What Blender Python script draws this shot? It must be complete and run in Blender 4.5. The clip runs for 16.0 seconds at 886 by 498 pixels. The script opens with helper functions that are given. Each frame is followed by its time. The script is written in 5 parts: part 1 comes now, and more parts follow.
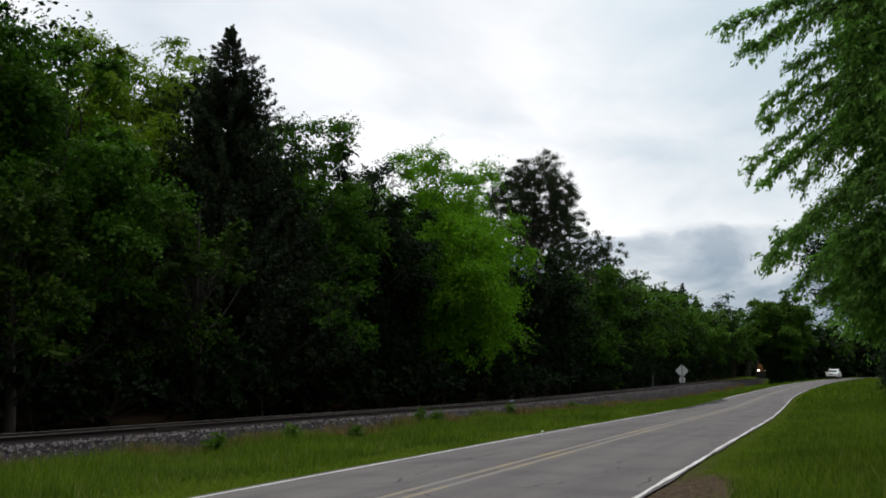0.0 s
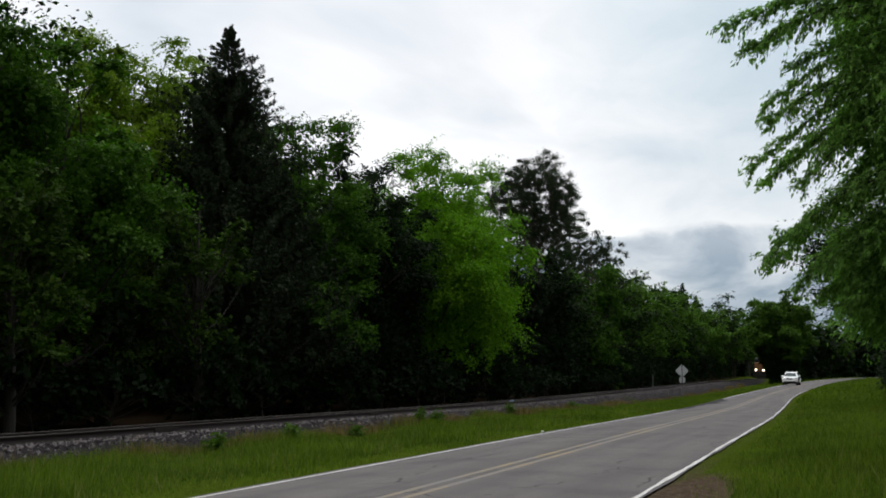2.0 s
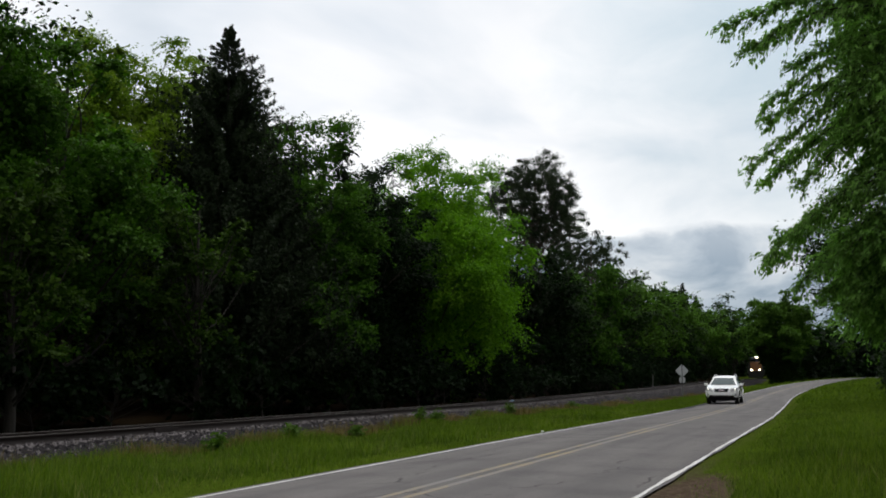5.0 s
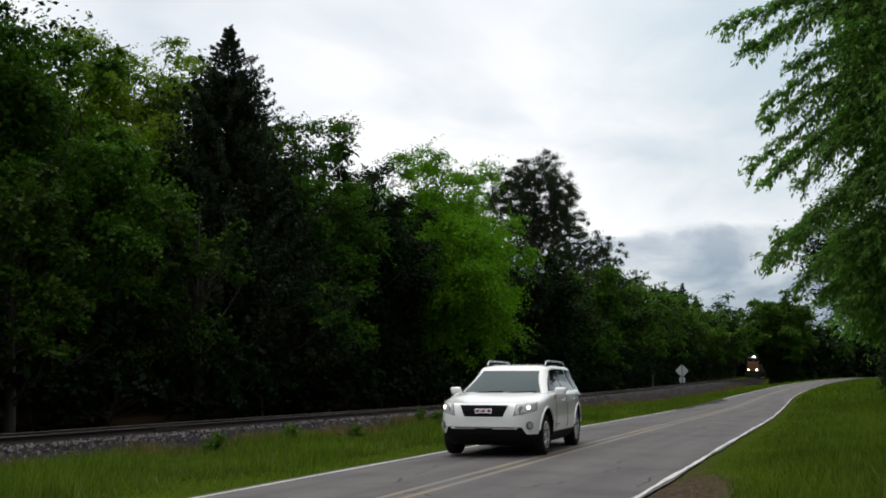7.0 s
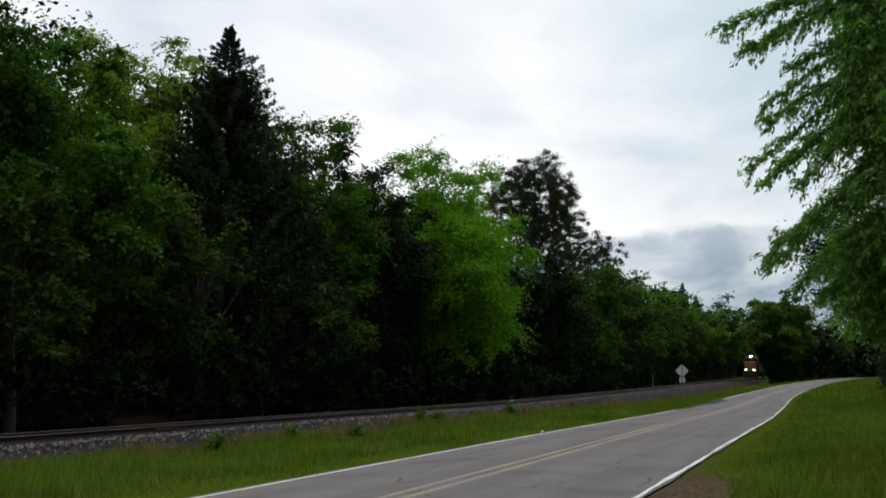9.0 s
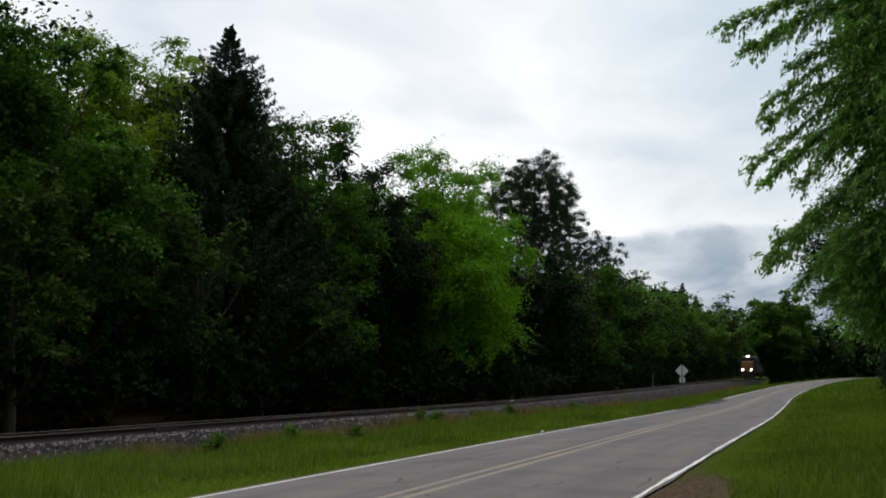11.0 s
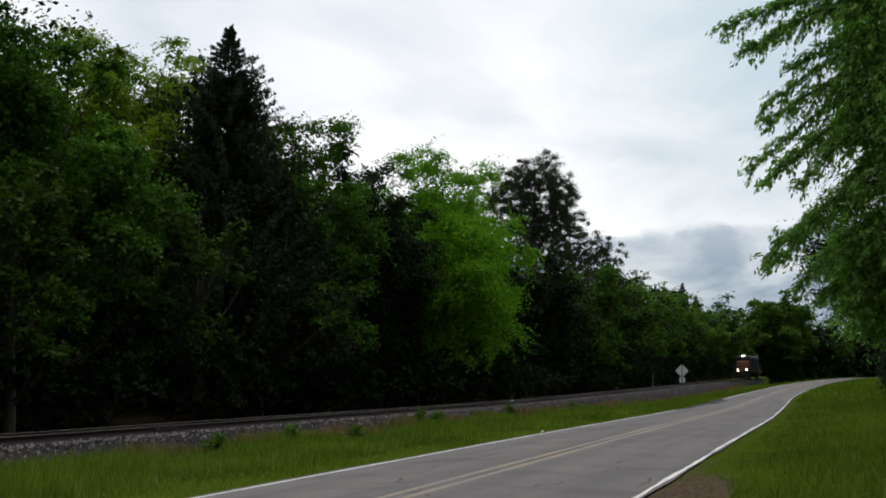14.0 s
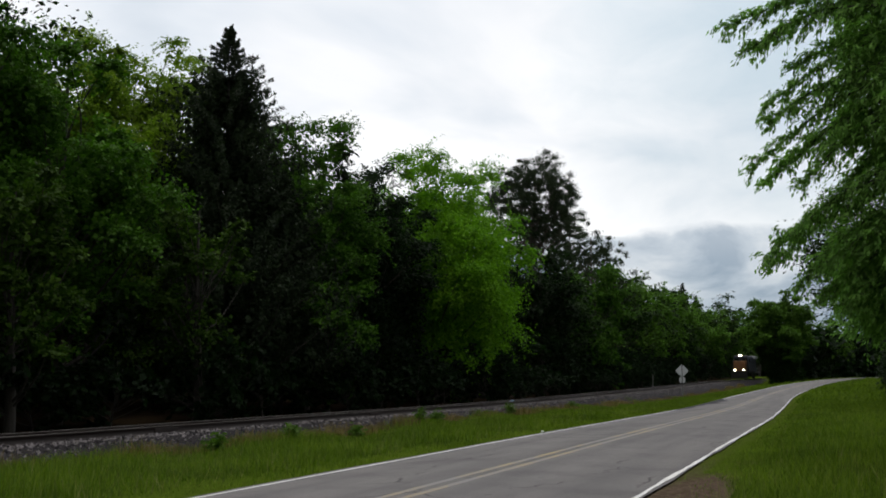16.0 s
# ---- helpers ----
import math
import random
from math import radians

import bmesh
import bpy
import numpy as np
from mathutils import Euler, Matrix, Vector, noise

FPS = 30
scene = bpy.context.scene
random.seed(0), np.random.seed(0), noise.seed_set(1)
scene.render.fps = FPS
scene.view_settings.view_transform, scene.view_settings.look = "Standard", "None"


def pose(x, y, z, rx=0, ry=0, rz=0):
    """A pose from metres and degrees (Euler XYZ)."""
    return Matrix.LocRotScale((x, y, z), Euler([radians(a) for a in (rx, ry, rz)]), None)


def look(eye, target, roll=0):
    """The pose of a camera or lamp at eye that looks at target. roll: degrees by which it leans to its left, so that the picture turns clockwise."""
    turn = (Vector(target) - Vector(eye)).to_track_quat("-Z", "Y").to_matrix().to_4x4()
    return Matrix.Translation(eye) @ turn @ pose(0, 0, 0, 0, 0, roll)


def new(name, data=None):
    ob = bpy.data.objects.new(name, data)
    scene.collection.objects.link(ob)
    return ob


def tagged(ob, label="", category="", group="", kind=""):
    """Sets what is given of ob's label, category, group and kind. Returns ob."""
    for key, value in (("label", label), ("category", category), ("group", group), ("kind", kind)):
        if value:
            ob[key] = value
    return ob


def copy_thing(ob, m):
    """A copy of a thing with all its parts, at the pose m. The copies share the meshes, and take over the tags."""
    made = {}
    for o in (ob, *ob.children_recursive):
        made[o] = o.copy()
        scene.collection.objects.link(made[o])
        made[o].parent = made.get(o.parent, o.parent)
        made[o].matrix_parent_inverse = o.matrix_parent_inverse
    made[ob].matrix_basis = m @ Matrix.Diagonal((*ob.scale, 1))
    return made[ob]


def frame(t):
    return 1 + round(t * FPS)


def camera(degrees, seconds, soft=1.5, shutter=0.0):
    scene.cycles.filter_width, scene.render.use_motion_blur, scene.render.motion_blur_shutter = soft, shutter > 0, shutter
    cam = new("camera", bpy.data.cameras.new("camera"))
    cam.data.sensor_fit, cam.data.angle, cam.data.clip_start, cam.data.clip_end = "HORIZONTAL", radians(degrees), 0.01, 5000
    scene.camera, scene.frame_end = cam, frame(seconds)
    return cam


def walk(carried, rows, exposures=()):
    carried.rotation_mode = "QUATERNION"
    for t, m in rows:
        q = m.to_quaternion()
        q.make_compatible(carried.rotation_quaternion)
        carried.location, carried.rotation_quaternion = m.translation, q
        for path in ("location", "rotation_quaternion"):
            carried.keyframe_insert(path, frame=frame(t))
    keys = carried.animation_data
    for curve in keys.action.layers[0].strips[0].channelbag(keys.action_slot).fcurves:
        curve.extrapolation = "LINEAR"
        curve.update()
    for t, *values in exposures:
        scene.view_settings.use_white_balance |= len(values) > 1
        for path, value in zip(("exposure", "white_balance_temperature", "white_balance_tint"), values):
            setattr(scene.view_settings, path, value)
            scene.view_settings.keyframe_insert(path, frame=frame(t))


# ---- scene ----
cam = camera(47.08, 16.0, soft=1.8)
HEAD, TILT = radians(20.93), math.atan(230 / 1800)
EYE = Vector((0, 0, 1.46))
AIM = EYE + Vector((-math.sin(HEAD) * math.cos(TILT), math.cos(HEAD) * math.cos(TILT), math.sin(TILT))) * 10
walk(cam, [(0.0, look(EYE, AIM)), (16.0, look(EYE, AIM))], exposures=[(0.0, 0.0), (16.0, 0.0)])

# ---- sky and sun: bright overcast, the sun behind cloud ahead of the camera ----
SUN_EL, SUN_AZ = radians(76), radians(-58)
world = bpy.data.worlds.new("sky")
scene.world = world
world.use_nodes = True
wt = world.node_tree
wt.nodes.clear()


def node(tree, kind, **values):
    n = tree.nodes.new(kind)
    for k, v in values.items():
        n.inputs[k].default_value = v
    return n


def ramp(tree, fac, stops):
    r = tree.nodes.new("ShaderNodeValToRGB")
    while len(r.color_ramp.elements) < len(stops):
        r.color_ramp.elements.new(0.5)
    for e, (p, c) in zip(r.color_ramp.elements, stops):
        e.position, e.color = p, (*c, 1)
    tree.links.new(fac, r.inputs[0])
    return r.outputs[0]


def mix(tree, fac, a, b, blend="MIX"):
    m = tree.nodes.new("ShaderNodeMix")
    m.data_type, m.blend_type = "RGBA", blend
    for sock, v in ((m.inputs[0], fac), (m.inputs[6], a), (m.inputs[7], b)):
        if isinstance(v, (int, float)):
            sock.default_value = v
        elif isinstance(v, tuple):
            sock.default_value = (*v, 1)
        else:
            tree.links.new(v, sock)
    return m.outputs[2]


def math_node(tree, op, a, b=0.0):
    m = tree.nodes.new("ShaderNodeMath")
    m.operation = op
    for sock, v in ((m.inputs[0], a), (m.inputs[1], b)):
        if isinstance(v, (int, float)):
            sock.default_value = v
        else:
            tree.links.new(v, sock)
    return m.outputs[0]


def build_sky():
    t = wt
    co = node(t, "ShaderNodeTexCoord").outputs["Generated"]
    sep = node(t, "ShaderNodeSeparateXYZ")
    t.links.new(co, sep.inputs[0])
    up = math_node(t, "MAXIMUM", sep.outputs[2], 0.0)
    low = math_node(t, "ADD", up, 0.16)
    com = node(t, "ShaderNodeCombineXYZ")
    t.links.new(math_node(t, "DIVIDE", sep.outputs[0], low), com.inputs[0])
    t.links.new(math_node(t, "DIVIDE", sep.outputs[1], low), com.inputs[1])
    big = node(t, "ShaderNodeTexNoise", Scale=0.95, Detail=6.0, Roughness=0.46, Distortion=0.5)
    t.links.new(com.outputs[0], big.inputs["Vector"])
    cloud = ramp(t, big.outputs[0], [(0.26, (0.60, 0.68, 0.76)), (0.37, (0.86, 0.91, 0.96)), (0.47, (1.06, 1.07, 1.08)), (0.75, (1.2, 1.2, 1.19))])
    # a darker bank of cloud low over the horizon
    puff = node(t, "ShaderNodeMapping")
    puff.inputs["Scale"].default_value = (1.0, 1.0, 2.0)
    t.links.new(co, puff.inputs[0])
    bank_n = node(t, "ShaderNodeTexNoise", Scale=8.0, Detail=8.0, Roughness=0.55, Distortion=0.4)
    t.links.new(puff.outputs[0], bank_n.inputs["Vector"])
    edge = math_node(t, "ADD", sep.outputs[2], math_node(t, "MULTIPLY", math_node(t, "SUBTRACT", bank_n.outputs[0], 0.5), 0.05))
    bank_f = ramp(t, edge, [(0.085, (1, 1, 1)), (0.135, (0.75, 0.75, 0.75)), (0.143, (0.0, 0.0, 0.0))])
    bank_c = ramp(t, bank_n.outputs[0], [(0.40, (0.36, 0.46, 0.57)), (0.50, (0.58, 0.67, 0.76)), (0.60, (0.88, 0.93, 0.97))])
    cloud = mix(t, 1.0, cloud, ramp(t, edge, [(0.14, (1.22, 1.21, 1.19)), (0.20, (1.14, 1.13, 1.12)), (0.34, (1.0, 1.0, 1.0))]), "MULTIPLY")
    # thinner, bluish cloud high over the road's bend
    thin = t.nodes.new("ShaderNodeVectorMath")
    thin.operation = "DOT_PRODUCT"
    t.links.new(co, thin.inputs[0])
    thin.inputs[1].default_value = (0.01, 0.935, 0.355)
    spread = math_node(t, "ADD", thin.outputs["Value"], math_node(t, "MULTIPLY", math_node(t, "SUBTRACT", bank_n.outputs[0], 0.5), 0.05))
    cloud = mix(t, ramp(t, spread, [(0.96, (0, 0, 0)), (1.0, (0.72, 0.72, 0.72))]), cloud, (0.56, 0.72, 0.82))
    cloud = mix(t, bank_f, cloud, bank_c)
    sky = t.nodes.new("ShaderNodeTexSky")
    sky.sky_type, sky.sun_disc, sky.sun_elevation, sky.sun_rotation = "NISHITA", False, SUN_EL, SUN_AZ
    air = mix(t, 1.0, sky.outputs[0], (0.1, 0.1, 0.1), "MULTIPLY")
    colour = mix(t, 0.92, air, cloud)
    # cloud is brighter round the hidden sun than in the opposite quarter
    dot = t.nodes.new("ShaderNodeVectorMath")
    dot.operation = "DOT_PRODUCT"
    t.links.new(co, dot.inputs[0])
    dot.inputs[1].default_value = (math.sin(SUN_AZ) * math.cos(SUN_EL), math.cos(SUN_AZ) * math.cos(SUN_EL), math.sin(SUN_EL))
    half = math_node(t, "ADD", math_node(t, "MULTIPLY", dot.outputs["Value"], 0.5), 0.5)
    colour = mix(t, 1.0, colour, ramp(t, half, [(0.0, (0.55, 0.57, 0.59)), (0.55, (0.70, 0.71, 0.72)), (0.76, (0.97, 0.97, 0.98)), (1.0, (1.2, 1.19, 1.18))]), "MULTIPLY")
    bg = node(t, "ShaderNodeBackground", Strength=1.0)
    t.links.new(colour, bg.inputs[0])
    out = t.nodes.new("ShaderNodeOutputWorld")
    t.links.new(bg.outputs[0], out.inputs[0])


build_sky()
sun_data = bpy.data.lights.new("sun", "SUN")
sun_data.energy, sun_data.angle, sun_data.color = 1.5, radians(30), (1.0, 0.96, 0.9)
sun = new("sun", sun_data)
sun.matrix_world = look((0, 0, 60), (-60 * math.sin(SUN_AZ) * math.cos(SUN_EL), -60 * math.cos(SUN_AZ) * math.cos(SUN_EL), 60 - 60 * math.sin(SUN_EL)))


# ---- materials ----
def material(name):
    m = bpy.data.materials.new(name)
    m.use_nodes = True
    t = m.node_tree
    return m, t, t.nodes["Principled BSDF"]


def plain(name, colour, rough=0.5, metal=0.0, vary=0.12, scale=8.0, bump=0.0, coat=0.0):
    """A painted, rubber or metal surface with slight unevenness of tone and gloss."""
    m, t, b = material(name)
    co = node(t, "ShaderNodeTexCoord").outputs["Object"]
    n = node(t, "ShaderNodeTexNoise", Scale=scale, Detail=6.0, Roughness=0.6)
    t.links.new(co, n.inputs["Vector"])
    lo, hi = tuple(c * (1 - vary) for c in colour), tuple(min(1, c * (1 + vary)) for c in colour)
    t.links.new(ramp(t, n.outputs[0], [(0.3, lo), (0.7, hi)]), b.inputs["Base Color"])
    r = ramp(t, n.outputs[0], [(0.3, (rough * 0.85,) * 3), (0.7, (min(1, rough * 1.15),) * 3)])
    t.links.new(r, b.inputs["Roughness"])
    b.inputs["Metallic"].default_value = metal
    b.inputs["Coat Weight"].default_value = coat
    if bump:
        bp = node(t, "ShaderNodeBump", Strength=bump, Distance=0.02)
        t.links.new(n.outputs[0], bp.inputs["Height"])
        t.links.new(bp.outputs[0], b.inputs["Normal"])
    return m


def glow(name, colour, strength):
    m, t, b = material(name)
    b.inputs["Base Color"].default_value = (0.8, 0.8, 0.8, 1)
    b.inputs["Emission Color"].default_value = (*colour, 1)
    b.inputs["Emission Strength"].default_value = strength
    return m


def leaf(name, colour, tip, glow_through=0.35, scale=0.5, uneven=1.0):
    """Foliage: hue differs from leaf to leaf and from bough to bough; light passes through."""
    m, t, b = material(name)
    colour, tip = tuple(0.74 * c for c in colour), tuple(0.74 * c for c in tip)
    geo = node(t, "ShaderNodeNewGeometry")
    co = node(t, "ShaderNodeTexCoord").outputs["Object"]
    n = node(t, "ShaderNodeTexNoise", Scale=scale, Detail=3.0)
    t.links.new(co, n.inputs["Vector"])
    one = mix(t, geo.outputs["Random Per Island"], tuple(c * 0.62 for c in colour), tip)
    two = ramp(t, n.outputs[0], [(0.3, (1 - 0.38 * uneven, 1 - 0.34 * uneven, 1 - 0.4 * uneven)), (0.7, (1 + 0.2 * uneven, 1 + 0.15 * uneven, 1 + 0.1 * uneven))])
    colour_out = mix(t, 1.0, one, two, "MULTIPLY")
    t.links.new(colour_out, b.inputs["Base Color"])
    b.inputs["Roughness"].default_value = 0.7
    b.inputs["Specular IOR Level"].default_value = 0.12
    tr = t.nodes.new("ShaderNodeBsdfTranslucent")
    t.links.new(mix(t, 1.0, colour_out, (0.95, 1.25, 0.6), "MULTIPLY"), tr.inputs[0])
    ms = node(t, "ShaderNodeMixShader", Fac=glow_through)
    t.links.new(b.outputs[0], ms.inputs[1])
    t.links.new(tr.outputs[0], ms.inputs[2])
    t.links.new(ms.outputs[0], t.nodes["Material Output"].inputs[0])
    return m


def asphalt():
    m, t, b = material("asphalt")
    co = node(t, "ShaderNodeTexCoord").outputs["Object"]
    fine = node(t, "ShaderNodeTexNoise", Scale=60.0, Detail=8.0, Roughness=0.8)
    mid = node(t, "ShaderNodeTexNoise", Scale=0.55, Detail=6.0, Roughness=0.62)
    stretch = node(t, "ShaderNodeMapping")
    stretch.inputs["Scale"].default_value = (1.1, 0.05, 1)
    t.links.new(co, stretch.inputs[0])
    streak = node(t, "ShaderNodeTexNoise", Scale=1.6, Detail=4.0)
    t.links.new(stretch.outputs[0], streak.inputs["Vector"])
    for n in (fine, mid):
        t.links.new(co, n.inputs["Vector"])
    c = ramp(t, fine.outputs[0], [(0.3, (0.066, 0.062, 0.063)), (0.7, (0.142, 0.133, 0.132))])
    c = mix(t, 0.85, c, ramp(t, mid.outputs[0], [(0.32, (0.66, 0.66, 0.68)), (0.5, (1, 1, 1)), (0.72, (1.12, 1.11, 1.1))]), "MULTIPLY")
    c = mix(t, 0.8, c, ramp(t, streak.outputs[0], [(0.35, (0.74, 0.74, 0.75)), (0.62, (1.10, 1.09, 1.08))]), "MULTIPLY")
    # crack network, only in worn places
    warp = node(t, "ShaderNodeTexNoise", Scale=2.2, Detail=5.0)
    t.links.new(co, warp.inputs["Vector"])
    vec = mix(t, 0.22, co, warp.outputs[1])
    v = node(t, "ShaderNodeTexVoronoi", Scale=0.55)
    v.feature = "DISTANCE_TO_EDGE"
    t.links.new(vec, v.inputs["Vector"])
    line = ramp(t, v.outputs["Distance"], [(0.004, (1, 1, 1)), (0.012, (0, 0, 0))])
    where = ramp(t, mid.outputs[0], [(0.50, (0, 0, 0)), (0.60, (1, 1, 1))])
    crack = math_node(t, "MULTIPLY", line, where)
    c = mix(t, crack, c, (0.035, 0.034, 0.033))
    t.links.new(c, b.inputs["Base Color"])
    b.inputs["Roughness"].default_value = 0.86
    b.inputs["Specular IOR Level"].default_value = 0.3
    bp = node(t, "ShaderNodeBump", Strength=0.5, Distance=0.01)
    t.links.new(math_node(t, "SUBTRACT", fine.outputs[0], crack), bp.inputs["Height"])
    t.links.new(bp.outputs[0], b.inputs["Normal"])
    return m


def road_paint(name, colour, worn):
    m, t, b = material(name)
    co = node(t, "ShaderNodeTexCoord").outputs["Object"]
    n = node(t, "ShaderNodeTexNoise", Scale=22.0, Detail=8.0, Roughness=0.75)
    big = node(t, "ShaderNodeTexNoise", Scale=0.7, Detail=4.0)
    t.links.new(co, n.inputs["Vector"])
    t.links.new(co, big.inputs["Vector"])
    f = math_node(t, "ADD", math_node(t, "MULTIPLY", n.outputs[0], 0.6), math_node(t, "MULTIPLY", big.outputs[0], 0.4))
    fac = ramp(t, f, [(worn - 0.06, (0, 0, 0)), (worn + 0.06, (1, 1, 1))])
    t.links.new(mix(t, fac, (0.14, 0.135, 0.132), colour), b.inputs["Base Color"])
    b.inputs["Roughness"].default_value = 0.75
    return m


def soil():
    """Ground under the grass and the wood: green verge, leaf litter, bare dirt in patches."""
    m, t, b = material("ground_soil")
    co = node(t, "ShaderNodeTexCoord").outputs["Object"]
    n1 = node(t, "ShaderNodeTexNoise", Scale=0.35, Detail=8.0, Roughness=0.65)
    n2 = node(t, "ShaderNodeTexNoise", Scale=9.0, Detail=8.0, Roughness=0.75)
    for n in (n1, n2):
        t.links.new(co, n.inputs["Vector"])
    green = ramp(t, n2.outputs[0], [(0.3, (0.022, 0.040, 0.004)), (0.7, (0.065, 0.095, 0.010))])
    litter = ramp(t, n2.outputs[0], [(0.3, (0.035, 0.022, 0.012)), (0.7, (0.11, 0.075, 0.045))])
    c = mix(t, ramp(t, n1.outputs[0], [(0.62, (0, 0, 0)), (0.72, (1, 1, 1))]), green, litter)
    # leaf litter under the wood, its brown cut to 0.35; a trodden bare spot and a scuffed strip at the road's edge
    sep = node(t, "ShaderNodeSeparateXYZ")
    t.links.new(co, sep.inputs[0])
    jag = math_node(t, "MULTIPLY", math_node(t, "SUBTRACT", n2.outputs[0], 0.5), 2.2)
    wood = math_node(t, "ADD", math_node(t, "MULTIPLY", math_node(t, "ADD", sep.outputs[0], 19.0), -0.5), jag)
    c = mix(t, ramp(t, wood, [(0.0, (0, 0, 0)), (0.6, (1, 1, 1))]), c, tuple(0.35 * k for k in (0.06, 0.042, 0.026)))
    dx = math_node(t, "DIVIDE", math_node(t, "ADD", sep.outputs[0], 1.78), 0.55)
    dy = math_node(t, "DIVIDE", math_node(t, "SUBTRACT", sep.outputs[1], 12.9), 4.3)
    r = math_node(t, "SQRT", math_node(t, "ADD", math_node(t, "MULTIPLY", dx, dx), math_node(t, "MULTIPLY", dy, dy)))
    r = math_node(t, "ADD", r, math_node(t, "MULTIPLY", jag, 0.5))
    soil_c = ramp(t, n2.outputs[0], [(0.3, (0.024, 0.017, 0.011)), (0.7, (0.12, 0.09, 0.066))])
    c = mix(t, ramp(t, r, [(0.75, (1, 1, 1)), (1.1, (0, 0, 0))]), c, soil_c)
    strip_d = math_node(t, "ADD", math_node(t, "MULTIPLY", math_node(t, "ADD", sep.outputs[0], 2.08), 4.0), jag)
    band = math_node(t, "MULTIPLY", ramp(t, strip_d, [(0.0, (1, 1, 1)), (0.5, (0, 0, 0))]), math_node(t, "GREATER_THAN", sep.outputs[0], -3.0))
    band = math_node(t, "MULTIPLY", band, ramp(t, math_node(t, "MULTIPLY", sep.outputs[1], 0.02), [(0.26, (1, 1, 1)), (0.40, (0.12, 0.12, 0.12))]))
    c = mix(t, band, c, soil_c)
    t.links.new(c, b.inputs["Base Color"])
    b.inputs["Roughness"].default_value = 0.95
    b.inputs["Specular IOR Level"].default_value = 0.0
    bp = node(t, "ShaderNodeBump", Strength=0.8, Distance=0.05)
    t.links.new(n2.outputs[0], bp.inputs["Height"])
    t.links.new(bp.outputs[0], b.inputs["Normal"])
    return m


def speckled(name, lo, hi, scale, rough=0.95):
    m, t, b = material(name)
    geo = node(t, "ShaderNodeNewGeometry")
    co = node(t, "ShaderNodeTexCoord").outputs["Object"]
    n = node(t, "ShaderNodeTexNoise", Scale=scale, Detail=8.0, Roughness=0.7)
    t.links.new(co, n.inputs["Vector"])
    f = mix(t, 0.5, n.outputs[0], geo.outputs["Random Per Island"])
    t.links.new(ramp(t, f, [(0.35, lo), (0.78, hi)]), b.inputs["Base Color"])
    b.inputs["Roughness"].default_value = rough
    b.inputs["Specular IOR Level"].default_value = 0.08
    bp = node(t, "ShaderNodeBump", Strength=0.7, Distance=0.03)
    t.links.new(n.outputs[0], bp.inputs["Height"])
    t.links.new(bp.outputs[0], b.inputs["Normal"])
    return m


def bark(name, lo, hi):
    m, t, b = material(name)
    co = node(t, "ShaderNodeTexCoord").outputs["Object"]
    mp = node(t, "ShaderNodeMapping")
    mp.inputs["Scale"].default_value = (9, 9, 1.6)
    t.links.new(co, mp.inputs[0])
    n = node(t, "ShaderNodeTexNoise", Scale=2.0, Detail=8.0, Roughness=0.7)
    t.links.new(mp.outputs[0], n.inputs["Vector"])
    t.links.new(ramp(t, n.outputs[0], [(0.3, lo), (0.7, hi)]), b.inputs["Base Color"])
    b.inputs["Roughness"].default_value = 0.95
    bp = node(t, "ShaderNodeBump", Strength=0.9, Distance=0.04)
    t.links.new(n.outputs[0], bp.inputs["Height"])
    t.links.new(bp.outputs[0], b.inputs["Normal"])
    return m


M_ASPHALT = asphalt()
M_WHITE_LINE = road_paint("white_road_paint", (0.56, 0.56, 0.55), 0.42)
M_YELLOW_LINE = road_paint("faded_yellow_road_paint", (0.25, 0.185, 0.065), 0.53)
M_PATCH = plain("dark_patched_asphalt", (0.026, 0.026, 0.028), 0.95, 0, 0.3, 6)
M_PATCH.node_tree.nodes["Principled BSDF"].inputs["Specular IOR Level"].default_value = 0.1
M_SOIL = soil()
# bed colour set far darker than the loose stones on it
M_BED = speckled("dark_track_bed", (0.006, 0.005, 0.006), (0.03, 0.027, 0.028), 24)
M_BALLAST = speckled("crushed_stone", (0.010, 0.009, 0.010), (0.17, 0.155, 0.158), 14)
M_RAIL = plain("rusty_rail_steel", (0.020, 0.013, 0.011), 0.75, 0.3, 0.3, 20)
M_RAIL_TOP = plain("worn_rail_head", (0.20, 0.19, 0.18), 0.45, 0.8, 0.15, 20)
M_TIE = bark("weathered_sleeper_wood", (0.03, 0.024, 0.02), (0.10, 0.085, 0.07))
M_BARK = bark("grey_brown_bark", (0.009, 0.008, 0.006), (0.04, 0.034, 0.027))
M_BARK_PINE = bark("reddish_pine_bark", (0.02, 0.015, 0.012), (0.08, 0.058, 0.046))
M_LEAF_MID = leaf("mid_green_leaves", (0.04766, 0.1253, 0.008554), (0.08827, 0.2074, 0.0154))
M_LEAF_BRIGHT = leaf("bright_spring_leaves", (0.1197, 0.3142, 0.00704), (0.2041, 0.4343, 0.01408), 0.42)
M_LEAF_YELLOW = leaf("yellow_green_leaves", (0.1495, 0.253, 0.014), (0.2415, 0.3565, 0.03), 0.45)
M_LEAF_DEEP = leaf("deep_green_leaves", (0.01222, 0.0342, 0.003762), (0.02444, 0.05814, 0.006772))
# leaf green darkened to put the wood's inner shade into the colour
M_LEAF_SHADED = leaf("shaded_wood_leaves", (0.00492, 0.0156, 0.00264), (0.00984, 0.0288, 0.00462))
M_CEDAR = leaf("dark_cedar_foliage", (0.01275, 0.0255, 0.00935), (0.0255, 0.0425, 0.01615), 0.12)
M_PINE = leaf("pine_needles", (0.02, 0.0384, 0.016), (0.04, 0.0624, 0.0272), 0.15)
